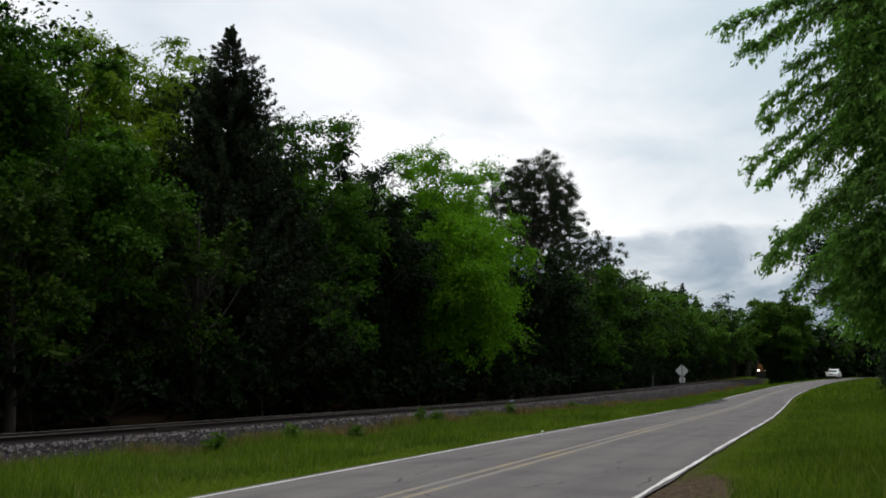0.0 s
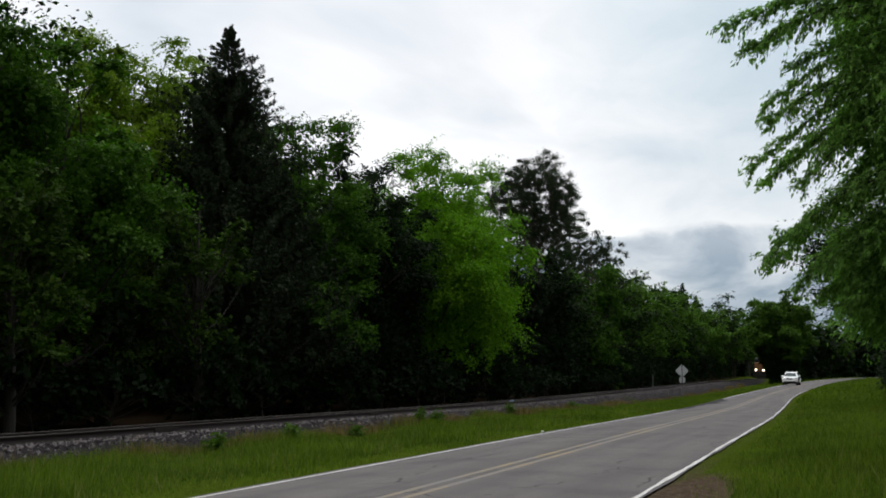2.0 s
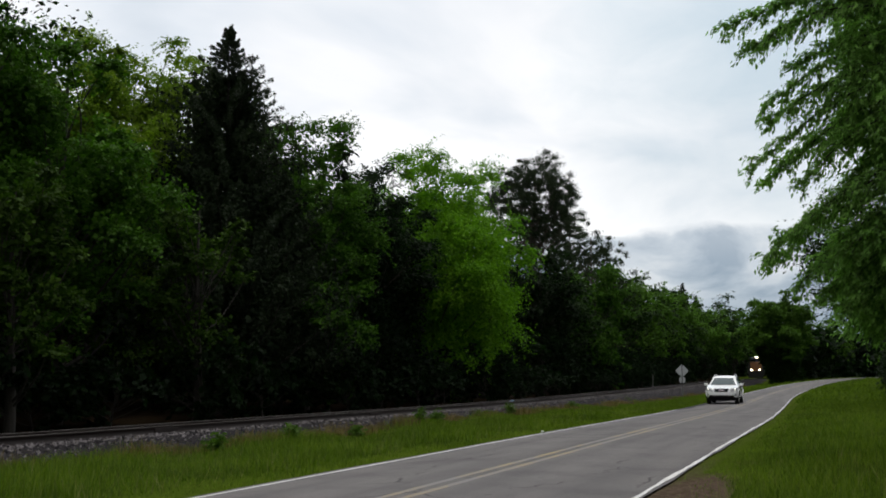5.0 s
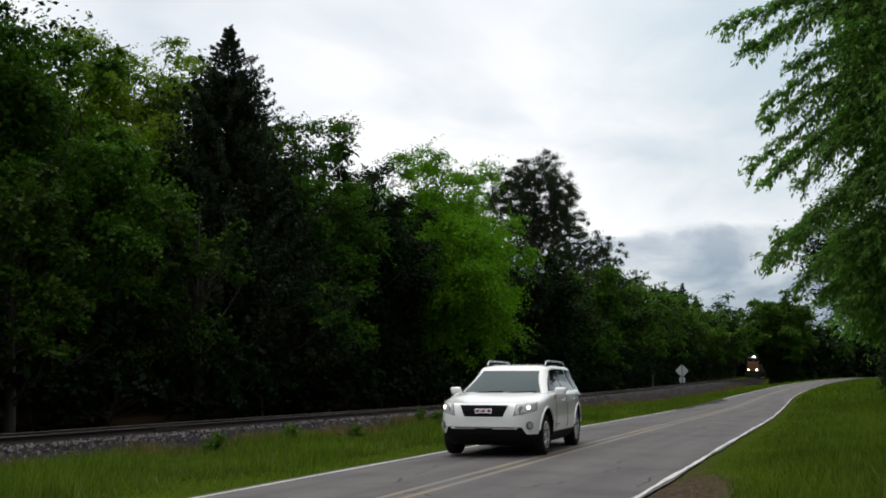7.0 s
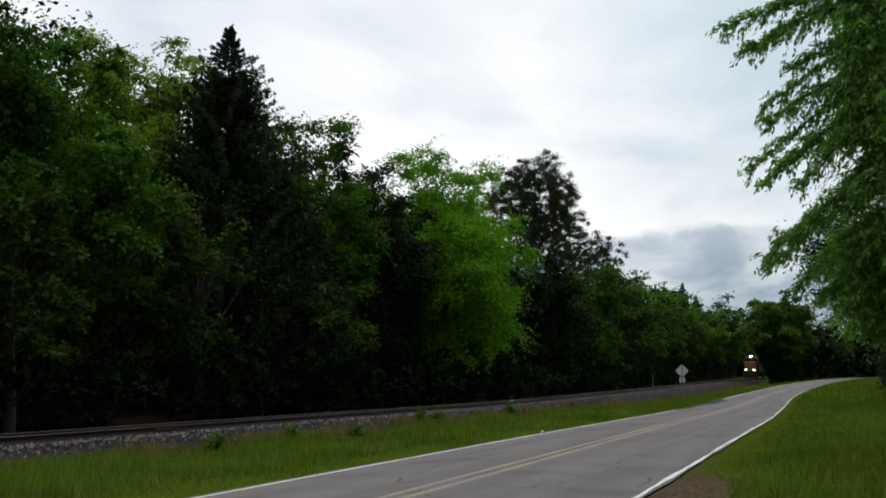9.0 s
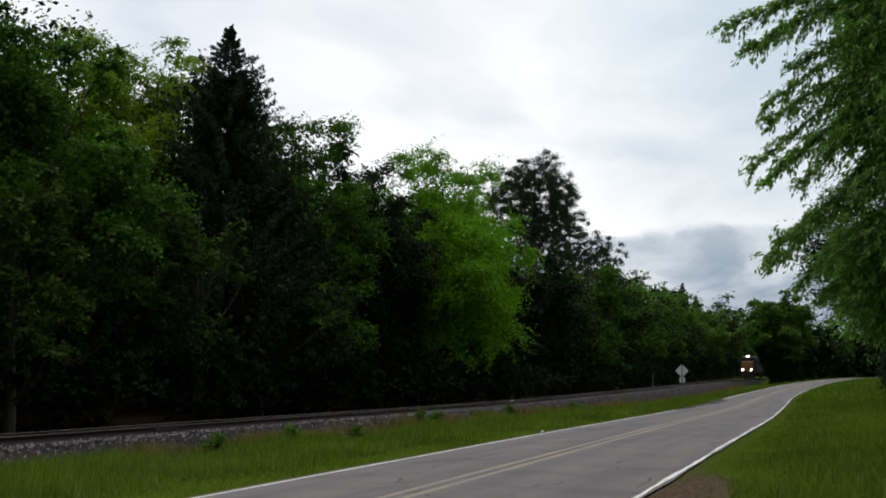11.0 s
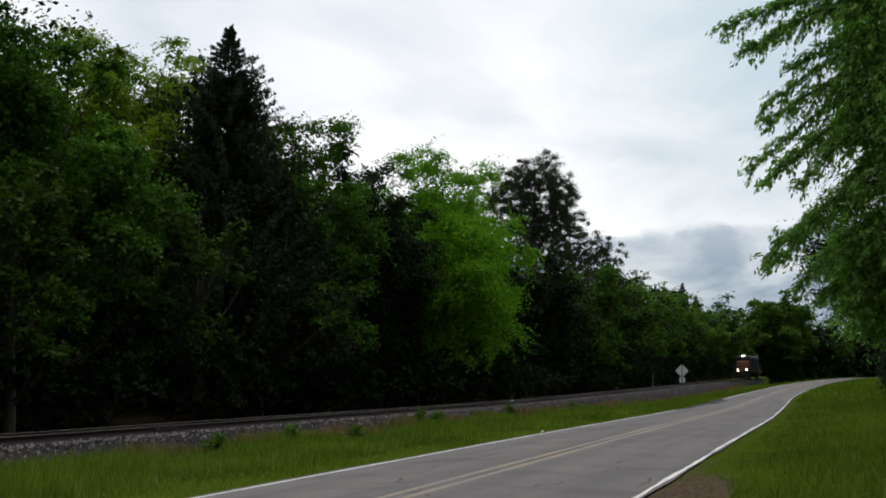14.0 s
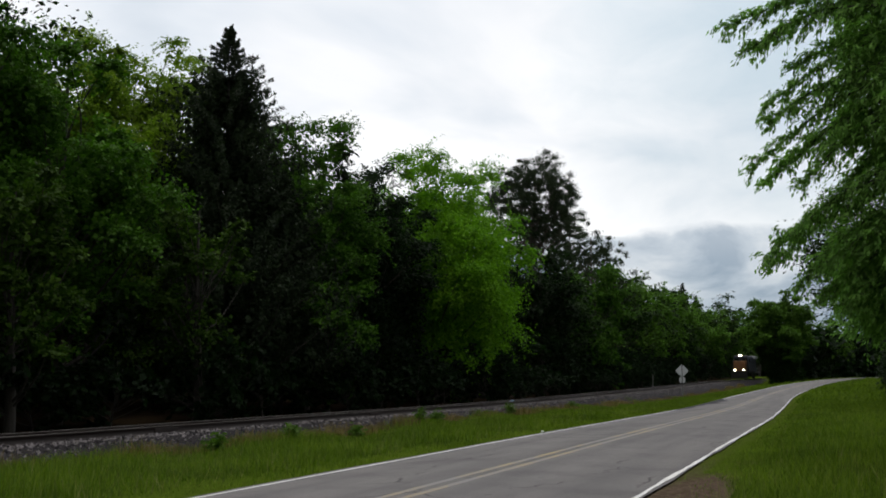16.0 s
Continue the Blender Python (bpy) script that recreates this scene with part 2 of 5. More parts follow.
M_GRASS = leaf("verge_grass", (0.0756, 0.153, 0.0063), (0.1755, 0.252, 0.018), 0.35, 0.42, 0.9)
M_GRASS_DRY = leaf("seeding_reddish_grass", (0.16, 0.10, 0.045), (0.26, 0.20, 0.09), 0.3, 0.6)
# distant trees' green lightened, with haze put into the colour
M_LEAF_FAR = leaf("hazy_green_leaves", (0.07056, 0.1607, 0.01589), (0.1223, 0.2499, 0.02782))
M_LEAF_NEAR = leaf("fresh_small_leaves", (0.182, 0.3556, 0.08008), (0.2912, 0.5263, 0.131), 0.55)
M_LEAF_OLIVE = leaf("olive_green_leaves", (0.02788, 0.0672, 0.005544), (0.0615, 0.12, 0.009504), 0.35)
M_STRAW = leaf("pale_grass_stalks", (0.17, 0.18, 0.05), (0.30, 0.29, 0.12), 0.3)
M_WEED = leaf("tall_green_weed", (0.07, 0.16, 0.012), (0.12, 0.22, 0.03), 0.4)


# ---- mesh helpers ----
def part(name, bm, mat=None, parent=None, label=""):
    """Links a bmesh, or a ready mesh, as one mesh object under its thing."""
    if isinstance(bm, bmesh.types.BMesh):
        me = bpy.data.meshes.new(name)
        bm.normal_update()
        bm.to_mesh(me)
        bm.free()
    else:
        me = bm
    if mat and not me.materials:
        me.materials.append(mat)
    ob = new(name, me)
    if parent:
        ob.parent = parent
    return tagged(ob, label)


def smooth(me):
    me.polygons.foreach_set("use_smooth", np.ones(len(me.polygons), bool))
    return me


def mesh_of(name, verts, faces, mat=None, soft=False):
    """A mesh from arrays of corners and equal-sided faces."""
    verts, faces = np.asarray(verts, np.float32), np.asarray(faces, np.int32)
    me = bpy.data.meshes.new(name)
    me.vertices.add(len(verts))
    me.vertices.foreach_set("co", verts.ravel())
    k = faces.shape[1]
    me.loops.add(faces.size)
    me.loops.foreach_set("vertex_index", faces.ravel())
    me.polygons.add(len(faces))
    me.polygons.foreach_set("loop_start", np.arange(0, faces.size, k, dtype=np.int32))
    me.update(calc_edges=True)
    me.validate()
    if mat:
        me.materials.append(mat)
    return smooth(me) if soft else me


def grid_faces(nu, nv, closed=False):
    i, j = np.meshgrid(np.arange(nu if closed else nu - 1), np.arange(nv - 1), indexing="ij")
    a, b = i * nv + j, ((i + 1) % nu) * nv + j
    return np.stack([a, b, b + 1, a + 1], -1).reshape(-1, 4)


def sheet(name, pts, mat, soft=True):
    """A surface through a grid of points (nu, nv, 3)."""
    pts = np.asarray(pts, float)
    return mesh_of(name, pts.reshape(-1, 3), grid_faces(*pts.shape[:2]), mat, soft)


def tube_arrays(path, radii, sides=6):
    """Corners and faces of a tapered tube along a path."""
    path, radii = np.asarray(path, float), np.asarray(radii, float)
    tan = np.gradient(path, axis=0)
    tan /= np.linalg.norm(tan, axis=1, keepdims=True) + 1e-9
    ref = np.where(np.abs(tan[:, 2:3]) > 0.9, [[1.0, 0, 0]], [[0, 0, 1.0]])
    a = np.cross(tan, ref)
    a /= np.linalg.norm(a, axis=1, keepdims=True) + 1e-9
    b = np.cross(tan, a)
    ang = np.linspace(0, 2 * np.pi, sides, endpoint=False)
    ring = path[None] + radii[None, :, None] * (np.cos(ang)[:, None, None] * a[None] + np.sin(ang)[:, None, None] * b[None])
    return ring.reshape(-1, 3), grid_faces(sides, len(path), True)


def join(pieces):
    vs, fs, n = [], [], 0
    for v, f in pieces:
        vs.append(v)
        fs.append(f + n)
        n += len(v)
    return np.concatenate(vs), np.concatenate(fs)


def box_bm(sx, sy, sz, at=(0, 0, 0), bevel=0.0, segments=2):
    bm = bmesh.new()
    bmesh.ops.create_cube(bm, size=1, matrix=Matrix.Translation(at) @ Matrix.Diagonal((sx, sy, sz, 1)))
    if bevel:
        bmesh.ops.bevel(bm, geom=bm.edges[:], offset=bevel, segments=segments, affect="EDGES", profile=0.6)
    return bm


def cyl_bm(r1, r2, depth, m, sides=24, bevel=0.0):
    bm = bmesh.new()
    bmesh.ops.create_cone(bm, cap_ends=True, segments=sides, radius1=r1, radius2=r2, depth=depth, matrix=m)
    if bevel:
        bmesh.ops.bevel(bm, geom=[e for e in bm.edges if e.is_boundary or len(e.link_faces) == 2 and e.calc_face_angle(0) > 0.9],
                        offset=bevel, segments=2, affect="EDGES")
    return bm


# ---- the lie of the land: Y runs along the road, X across it ----
def eased(ys, ks, vs, reach=7.0):
    """A smooth line through a few stations."""
    ys = np.asarray(ys, float)
    return sum(np.interp(ys + d, ks, vs) for d in np.linspace(-reach, reach, 9)) / 9


def road_x(y):
    return eased(y, [-400, 40, 65, 88, 113, 138, 160, 187, 200, 215, 230, 255, 300, 420], [-4.86, -4.86, -5.15, -5.35, -5.0, -4.05, -2.3, 0.8, 3.2, 6.5, 11, 20, 45, 130])


def road_z(y):
    return eased(y, [-400, 28, 42, 60, 78, 95, 113, 138, 160, 187, 205, 230, 300, 900], [0, 0, -0.06, -0.13, -0.03, 0.1, 0.26, 0.6, 0.93, 1.38, 1.6, 1.78, 2.1, 2.4])


def track_x(y):
    return eased(y, [-400, 100, 140, 165, 192, 216, 231, 255, 280, 320], [-15.72, -15.72, -16.2, -16.5, -16.25, -15.4, -14.75, -13.0, -9.0, 0])


def track_z(y):
    """Top of the rails."""
    return eased(y, [-400, 50, 62, 96, 130, 150, 192, 216, 320], [0.38, 0.35, 0.44, 0.68, 1.0, 1.15, 1.36, 1.58, 1.75])


def wobble(x, y):
    return 0.035 * np.sin(x * 0.9 + y * 0.37) + 0.03 * np.sin(x * 0.43 - y * 0.61 + 1.3) + 0.02 * np.sin(x * 2.1 + y * 1.7)


def bank_drop(y):
    """How much deeper the verge lies below the track than beside the camera."""
    return eased(y, [-400, 42, 80, 150, 190, 230, 900], [0, 0, 0.5, 0.5, 0.3, 0.1, 0])


def ground_z(x, y):
    x, y = np.broadcast_arrays(np.asarray(x, float), np.asarray(y, float))
    off = x - road_x(y)
    right = road_z(y) - 0.014
    left = track_z(y) - 0.46
    f = np.clip((-off - 3.2) / 4.5, 0, 1)
    f = f * f * (3 - 2 * f)
    z = right * (1 - f) + left * f
    away = np.clip((np.abs(off) - 2.9) / 2.0, 0, 1)
    z = z + wobble(x, y) * away - 0.006 * (1 - away)
    z = z + 0.10 * np.clip((off - 4.0) / 6, 0, 1)
    z = z - bank_drop(y) * np.clip((x - track_x(y) - 1.2) / 2.4, 0, 1) * f
    far_left = np.clip((-off - 16.0) / 20.0, 0, 1)
    return z + far_left * 0.8


def build_ground():
    xs = np.concatenate([np.linspace(-900, -60, 12), np.linspace(-50, -22, 12), np.linspace(-20, 12, 90), np.linspace(15, 60, 16), np.linspace(80, 900, 12)])
    ys = np.concatenate([np.linspace(-900, -60, 10), np.linspace(-50, 0, 14), np.linspace(2, 80, 110), np.linspace(82, 260, 70), np.linspace(275, 1800, 16)])
    gx, gy = np.meshgrid(xs, ys, indexing="ij")
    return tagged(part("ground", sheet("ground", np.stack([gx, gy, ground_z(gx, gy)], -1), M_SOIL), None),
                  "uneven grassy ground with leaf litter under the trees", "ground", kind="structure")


def strip(y0, y1, step, off0, off1, lift, mat, name, waver=0.0, cuts=1):
    """A band that follows the road between two offsets from its middle line."""
    ys = np.arange(y0, y1, step)
    x = road_x(ys)
    slope = np.gradient(x, ys)
    nx, ny = 1 / np.sqrt(1 + slope ** 2), -slope / np.sqrt(1 + slope ** 2)
    rows = []
    for k in range(cuts + 1):
        o = off0 + (off1 - off0) * k / cuts
        w = waver * (np.sin(ys * 1.9 + 3 * k) * 0.5 + np.sin(ys * 0.73 + k) * 0.7 + np.sin(ys * 5.3 + 7 * k) * 0.3) if waver and k in (0, cuts) else 0
        narrow = 1 - 0.13 * np.clip((ys - 42) / 40, 0, 1)
        oo = (o * narrow if o > 0.4 else o) + w
        z = road_z(ys) + 0.07 * (1 - (oo / 2.75) ** 2) + lift
        rows.append(np.stack([x + oo * nx, ys + oo * ny, z], -1))
    return sheet(name, np.stack(rows), mat)


def build_road():
    road = part("road", strip(-260, 330, 1.0, -2.72, 2.585, 0.0, M_ASPHALT, "road", 0.022, 16))
    tagged(road, "worn grey asphalt country road with fine cracks", "road", kind="structure")
    part("edge_line", strip(-200, 72, 0.35, -2.57, -2.485, 0.004, M_WHITE_LINE, "edge_line", 0.008), None, road, "thin white painted edge line")
    part("edge_line", strip(78, 320, 0.6, -2.57, -2.485, 0.004, M_WHITE_LINE, "edge_line", 0.008), None, road, "thin white painted edge line")
    part("edge_line", strip(-200, 320, 0.25, 2.485, 2.55, 0.004, M_WHITE_LINE, "edge_line", 0.017), None, road, "ragged white painted edge line")
    for o in (-0.24, 0.03):
        part("centre_line", strip(-200, 320, 0.5, o - 0.02, o + 0.09, 0.004, M_YELLOW_LINE, "centre_line", 0.006), None, road, "faded yellow centre line")
    ys = np.linspace(0, 1, 24)
    for y0, y1, o0, w in ((52, 61, -2.66, 0.6), (60, 79, -2.68, 1.15)):
        yy = y0 + (y1 - y0) * ys
        x = road_x(yy)
        half = w * np.sin(ys * np.pi) ** 0.7 * (0.8 + 0.25 * np.sin(ys * 23))
        rows = [np.stack([x + o0 + half * k, yy, road_z(yy) + 0.07 * (1 - ((o0 + half * k) / 2.75) ** 2) + 0.006], -1) for k in (0, 0.5, 1)]
        part("patch", sheet("patch", np.stack(rows), M_PATCH), None, road, "dark repair patch on the crumbling edge")
    for x0, y0, dx, dy in ((-3.95, 12.6, 0.5, 1.5), (-3.4, 15.2, 0.15, 1.6), (-4.3, 11.8, 0.7, 0.4), (-6.2, 17.0, 0.3, 2.2)):
        t = np.linspace(0, 1, 22)
        x = x0 + dx * t + 0.05 * np.sin(t * 17 + x0) + 0.03 * np.sin(t * 41)
        y = y0 + dy * t
        w = 0.010 * np.sin(t * np.pi) ** 0.5 + 0.002
        z = road_z(y) + 0.07 * (1 - ((x + 4.86) / 2.75) ** 2) + 0.004
        part("crack", sheet("crack", np.stack([np.stack([x - w, y, z], -1), np.stack([x + w, y, z], -1)]), M_PATCH), None, road)
    return road


def track_frame(ys):
    x = track_x(ys)
    slope = np.gradient(x, ys)
    k = 1 / np.sqrt(1 + slope ** 2)
    return x, k, -slope * k


def track_strip(name, ys, profile, mat, soft=False):
    """A bar with the given profile (across, height over the rail top) along the track."""
    x, nx, ny = track_frame(ys)
    z = track_z(ys)
    rows = [np.stack([x + o * nx, ys + o * ny, z + h + 0.03 * (o - 0.75)], -1) for o, h in profile]
    return sheet(name, np.stack(rows), mat, soft)


def build_track():
    ys = np.arange(-120, 300, 2.0)
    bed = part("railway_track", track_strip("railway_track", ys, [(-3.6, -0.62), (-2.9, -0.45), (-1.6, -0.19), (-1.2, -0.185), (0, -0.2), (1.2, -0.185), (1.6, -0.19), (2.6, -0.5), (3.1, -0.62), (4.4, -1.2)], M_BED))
    tagged(bed, "single railway track on a bank of grey crushed stone", "railway track", kind="structure")
    for side in (-0.75, 0.75):
        rail = part("rail", track_strip("rail", ys, [(side + o, h) for o, h in [(-0.075, -0.172), (-0.075, -0.16), (-0.012, -0.14), (-0.012, -0.045), (-0.036, -0.035), (-0.036, -0.001), (0.036, -0.001), (0.036, -0.035), (0.012, -0.045), (0.012, -0.14), (0.075, -0.16), (0.075, -0.172)]], M_RAIL), None, bed, "rusty steel rail")
        part("rail_head", track_strip("rail_head", ys, [(side - 0.032, 0.0015), (side - 0.02, 0.003), (side + 0.02, 0.003), (side + 0.032, 0.0015)], M_RAIL_TOP), None, rail, "worn bright running surface")
    return bed


GROUND = build_ground()
ROAD = build_road()
TRACK = build_track()


# ---- trees ----
RNG = np.random.default_rng(7)


def unit(n):
    v = RNG.normal(size=(n, 3))
    return v / np.linalg.norm(v, axis=1, keepdims=True)


def leaf_quads(at, size, aspect=0.5, hang=0.0, flat=0.5):
    """A small folded leaf, or a tuft, at each place: four corners, tip and base on its axis."""
    n = len(at)
    axis = unit(n)
    axis[:, 2] = axis[:, 2] * (1 - flat) - hang
    axis /= np.linalg.norm(axis, axis=1, keepdims=True) + 1e-9
    side = np.cross(axis, unit(n))
    side /= np.linalg.norm(side, axis=1, keepdims=True) + 1e-9
    s = (size * RNG.uniform(0.4, 1.4, n))[:, None]
    base, tip = at - axis * s * 0.5, at + axis * s * 0.5
    fold = np.cross(axis, side) * s * aspect * 0.18
    mid = at - axis * s * 0.06 + fold
    v = np.stack([base, mid + side * s * aspect * 0.5, tip, mid - side * s * aspect * 0.5], 1).reshape(-1, 3)
    return v, np.arange(4 * n).reshape(-1, 4)


def clump_points(centres, radii, per, squash=0.6):
    """Leaf places in loose clumps, thicker towards each clump's skin."""
    n = len(centres)
    d = unit(n * per).reshape(n, per, 3) * np.minimum(np.abs(RNG.normal(0.52, 0.30, (n, per, 1))), 1.08)
    d[..., 2] *= squash
    return (centres[:, None] + d * radii[:, None, None]).reshape(-1, 3)


def crown_centres(n, rx, rz, mid, bottom=0.0, ragged=0.25):
    """Clump centres in an egg-shaped crown, more of them near its outside, unevenly lobed."""
    d = unit(n)
    az, r = np.arctan2(d[:, 1], d[:, 0]), RNG.uniform(0.12, 1, n) ** 0.42
    p0, p1 = RNG.uniform(0, 6.28, 2)
    lobes = 1 + ragged * (np.sin(3 * az + p0) * 0.5 + np.sin(5 * az + 4 * d[:, 2] + p1) * 0.5) + RNG.normal(0, 0.07, n)
    c = d * (r * lobes)[:, None] * [rx, rx, rz]
    c[:, 2] = np.where(c[:, 2] < 0, c[:, 2] * (1 + bottom), c[:, 2]) + mid
    return c


def limb(a, b, r0, r1, sag=0.0, bend=0.12, n=6):
    a, b = np.asarray(a, float), np.asarray(b, float)
    t = np.linspace(0, 1, n)[:, None]
    length = np.linalg.norm(b - a)
    side = unit(1)[0] * bend * length
    p = a + (b - a) * t + side * np.sin(t * np.pi) + np.array([0, 0, sag * length]) * (t * (1 - t)) * 4
    return tube_arrays(p, np.linspace(r0, r1, n), 5)


def spray_points(centres, radii, shoots, leaves, axis, squash=0.5, droop=0.45):
    """Leaf places and directions along shoots that fan outwards from each bough and droop at their ends."""
    n = len(centres)
    out = centres[:, :2] - axis
    out /= np.linalg.norm(out, axis=1, keepdims=True) + 1e-6
    az = RNG.uniform(0, 6.283, (n, shoots))
    d = np.stack([np.cos(az), np.sin(az)], -1) + 0.55 * out[:, None]
    d /= np.linalg.norm(d, axis=-1, keepdims=True) + 1e-6
    lift_by = RNG.normal(0.35, 0.45, (n, shoots, 1))
    reach = radii[:, None, None] * RNG.uniform(0.45, 1.15, (n, shoots, 1))
    q = RNG.uniform(0.05, 1.0, (n, shoots, leaves)) ** 0.75
    p = np.empty((n, shoots, leaves, 3))
    p[..., :2] = centres[:, None, None, :2] + d[:, :, None] * (reach * q)[..., None]
    p[..., 2] = centres[:, None, None, 2] + reach * (squash * lift_by * 2 * q - droop * q * q)
    t = np.empty_like(p)
    t[..., :2] = d[:, :, None]
    t[..., 2] = squash * lift_by * 2 - 2 * droop * q
    p += RNG.normal(0, 1, p.shape) * (0.045 * radii)[:, None, None, None]
    return p.reshape(-1, 3), t.reshape(-1, 3)


def shoot_leaves(at, along, size, aspect=0.5, loose=0.65, hang=0.15):
    """A folded leaf at each place, lying roughly along its shoot with its face to the sky."""
    n = len(at)
    axis = along / (np.linalg.norm(along, axis=1, keepdims=True) + 1e-9) + loose * unit(n)
    axis[:, 2] -= hang
    axis /= np.linalg.norm(axis, axis=1, keepdims=True) + 1e-9
    side = np.cross(axis, np.array([0, 0, 1.0]) + 0.75 * unit(n))
    side /= np.linalg.norm(side, axis=1, keepdims=True) + 1e-9
    s = (size * RNG.uniform(0.5, 1.35, n))[:, None]
    fold = np.cross(axis, side) * s * aspect * 0.18
    mid = at - axis * s * 0.06 + fold
    v = np.stack([at - axis * s * 0.5, mid + side * s * aspect * 0.5, at + axis * s * 0.5, mid - side * s * aspect * 0.5], 1).reshape(-1, 3)
    return v, np.arange(4 * n).reshape(-1, 4)


def make_tree(height, spread, wood, foliage, clumps, per, leaf_size, low=0.15, name="tree", ragged=0.25, squash=0.6, clump=None, trunk_r=None, lean=0.0, hang=0.1, droop=0.45, rich=1.6):
    """A broadleaved tree: tapered trunk, limbs to its boughs, each bough a fan of leafy shoots."""
    mid, rz = height * (1 + low) / 2, height * (1 - low) / 2
    r0 = trunk_r or height * 0.016
    boughs = max(14, int(clumps * 0.5))
    cs = crown_centres(boughs, spread * 0.96, rz * 0.99, mid, 0.05, ragged)
    cs[:, 2] = np.clip(cs[:, 2], height * low * 0.8, height * 0.985)
    cs[:, 0] += lean * cs[:, 2] / height
    top = height * 0.9
    t = np.linspace(0, 1, 9)[:, None]
    spine = np.concatenate([np.sin(t * 5 + 1) * 0.12 * (1 - t) + lean * t, np.cos(t * 4) * 0.12 * t, t * top - 0.25], 1)
    pieces = [tube_arrays(spine, np.linspace(r0 * 1.35, r0 * 0.16, 9), 8)]
    for c in cs[RNG.permutation(len(cs))[:min(46, boughs)]]:
        f = np.clip((c[2] / top) * 0.72 - RNG.uniform(0.02, 0.12), 0.12, 0.95)
        root = np.array([np.interp(f, t[:, 0], spine[:, k]) for k in range(3)])
        pieces.append(limb(root, c, r0 * 0.42 * (1 - 0.7 * f), 0.012, -0.04))
    thing = new(name)
    part("trunk", mesh_of("trunk", *join(pieces), wood, True), None, thing)
    radii = (clump or spread * 0.25) * 1.12 * RNG.uniform(0.65, 1.3, boughs)
    total = clumps * per * rich / boughs
    leaves = 14
    pts, along = spray_points(cs, radii, max(6, int(total / leaves)), leaves, np.zeros(2), squash * 0.6, droop)
    pts[:, 2] = np.maximum(pts[:, 2], 0.05)
    heart = np.array([lean * 0.5, 0, mid])
    core = heart + (np.tile(cs, (3, 1)) - heart) * np.repeat([0.95, 0.8, 0.6], boughs)[:, None] + RNG.normal(0, 0.05 * spread, (boughs * 3, 3))
    inner = clump_points(core, np.tile(radii, 3) * 0.75, max(12, int(per * clumps / boughs * 0.22)), 0.8)
    inner[:, 2] = np.maximum(inner[:, 2], 0.05)
    outer, inside = shoot_leaves(pts, along, leaf_size * 0.8, 0.72, hang=hang), leaf_quads(inner, leaf_size * 1.1, 0.8, hang)
    part("crown", mesh_of("crown", *join([outer, inside]), foliage), None, thing)
    return thing


def make_cedar(height, spread, name="cedar_tree", per=96, tiers=62, leaf_size=0.15, wood=None, foliage=None, twin=True):
    """A dense dark conifer: pointed, with upswept sprays and a ragged edge."""
    r0 = height * 0.013
    t = np.linspace(0, 1, 8)[:, None]
    spine = np.concatenate([0.1 * np.sin(t * 3), 0 * t, t * height * 0.99 - 0.2], 1)
    pieces, centres, radii = [tube_arrays(spine, np.linspace(r0 * 1.3, 0.015, 8), 8)], [], []
    for k in range(tiers):
        f = (k + 0.5) / tiers
        z = height * (0.06 + 0.93 * f)
        reach = spread * (1 - f) ** 0.66 * RNG.uniform(0.74, 1.14) * (1 - 0.45 * f ** 8) + 0.05
        arms = max(4, int(5 + 12 * (1 - f)))
        for a in RNG.uniform(0, 6.283) + np.arange(arms) * 6.283 / arms + RNG.normal(0, 0.2, arms):
            rr = reach * RNG.uniform(0.55, 1.1)
            tip = np.array([math.cos(a) * rr, math.sin(a) * rr, z + rr * 0.5])
            if RNG.random() < 0.3:
                pieces.append(limb((0, 0, z - rr * 0.1), tip, 0.035 * (1 - f) + 0.008, 0.006, -0.03))
            for q in (0.3, 0.45, 0.6, 0.72, 0.84, 0.94, 1.02):
                centres.append(np.array([0, 0, z]) * (1 - q) + tip * q)
                radii.append((0.12 + 0.42 * (1 - f)) * RNG.uniform(0.7, 1.3) * (0.95 - 0.42 * q))
    for k in range(16):
        centres.append(np.array([RNG.normal(0, 0.05) + 0.1, RNG.normal(0, 0.05), height * (0.94 + 0.065 * k / 16)]))
        radii.append(0.14 * (1 - k / 20))
    if twin:
        for k in range(90):
            f = k / 90
            a, rr = RNG.uniform(0, 6.283), 1.35 * (1 - f) ** 0.8 * RNG.uniform(0.4, 1)
            centres.append(np.array([1.25 + math.cos(a) * rr, 0.5 + math.sin(a) * rr, height * (0.52 + 0.33 * f)]))
            radii.append(0.34 - 0.16 * f)
    thing = new(name)
    part("trunk", mesh_of("trunk", *join(pieces), wood or M_BARK, True), None, thing)
    pts = clump_points(np.array(centres), np.array(radii), max(6, per // 4), 1.25)
    sprays, core = leaf_quads(pts, leaf_size, 0.30, -0.75, 0.2), leaf_quads(pts[pts[:, 2] < height * 0.86][::5] * [0.6, 0.6, 1.0], leaf_size * 2.0, 0.6, -0.3, 0.2)
    part("crown", mesh_of("crown", *join([sprays, core]), foliage or M_CEDAR), None, thing)
    return thing


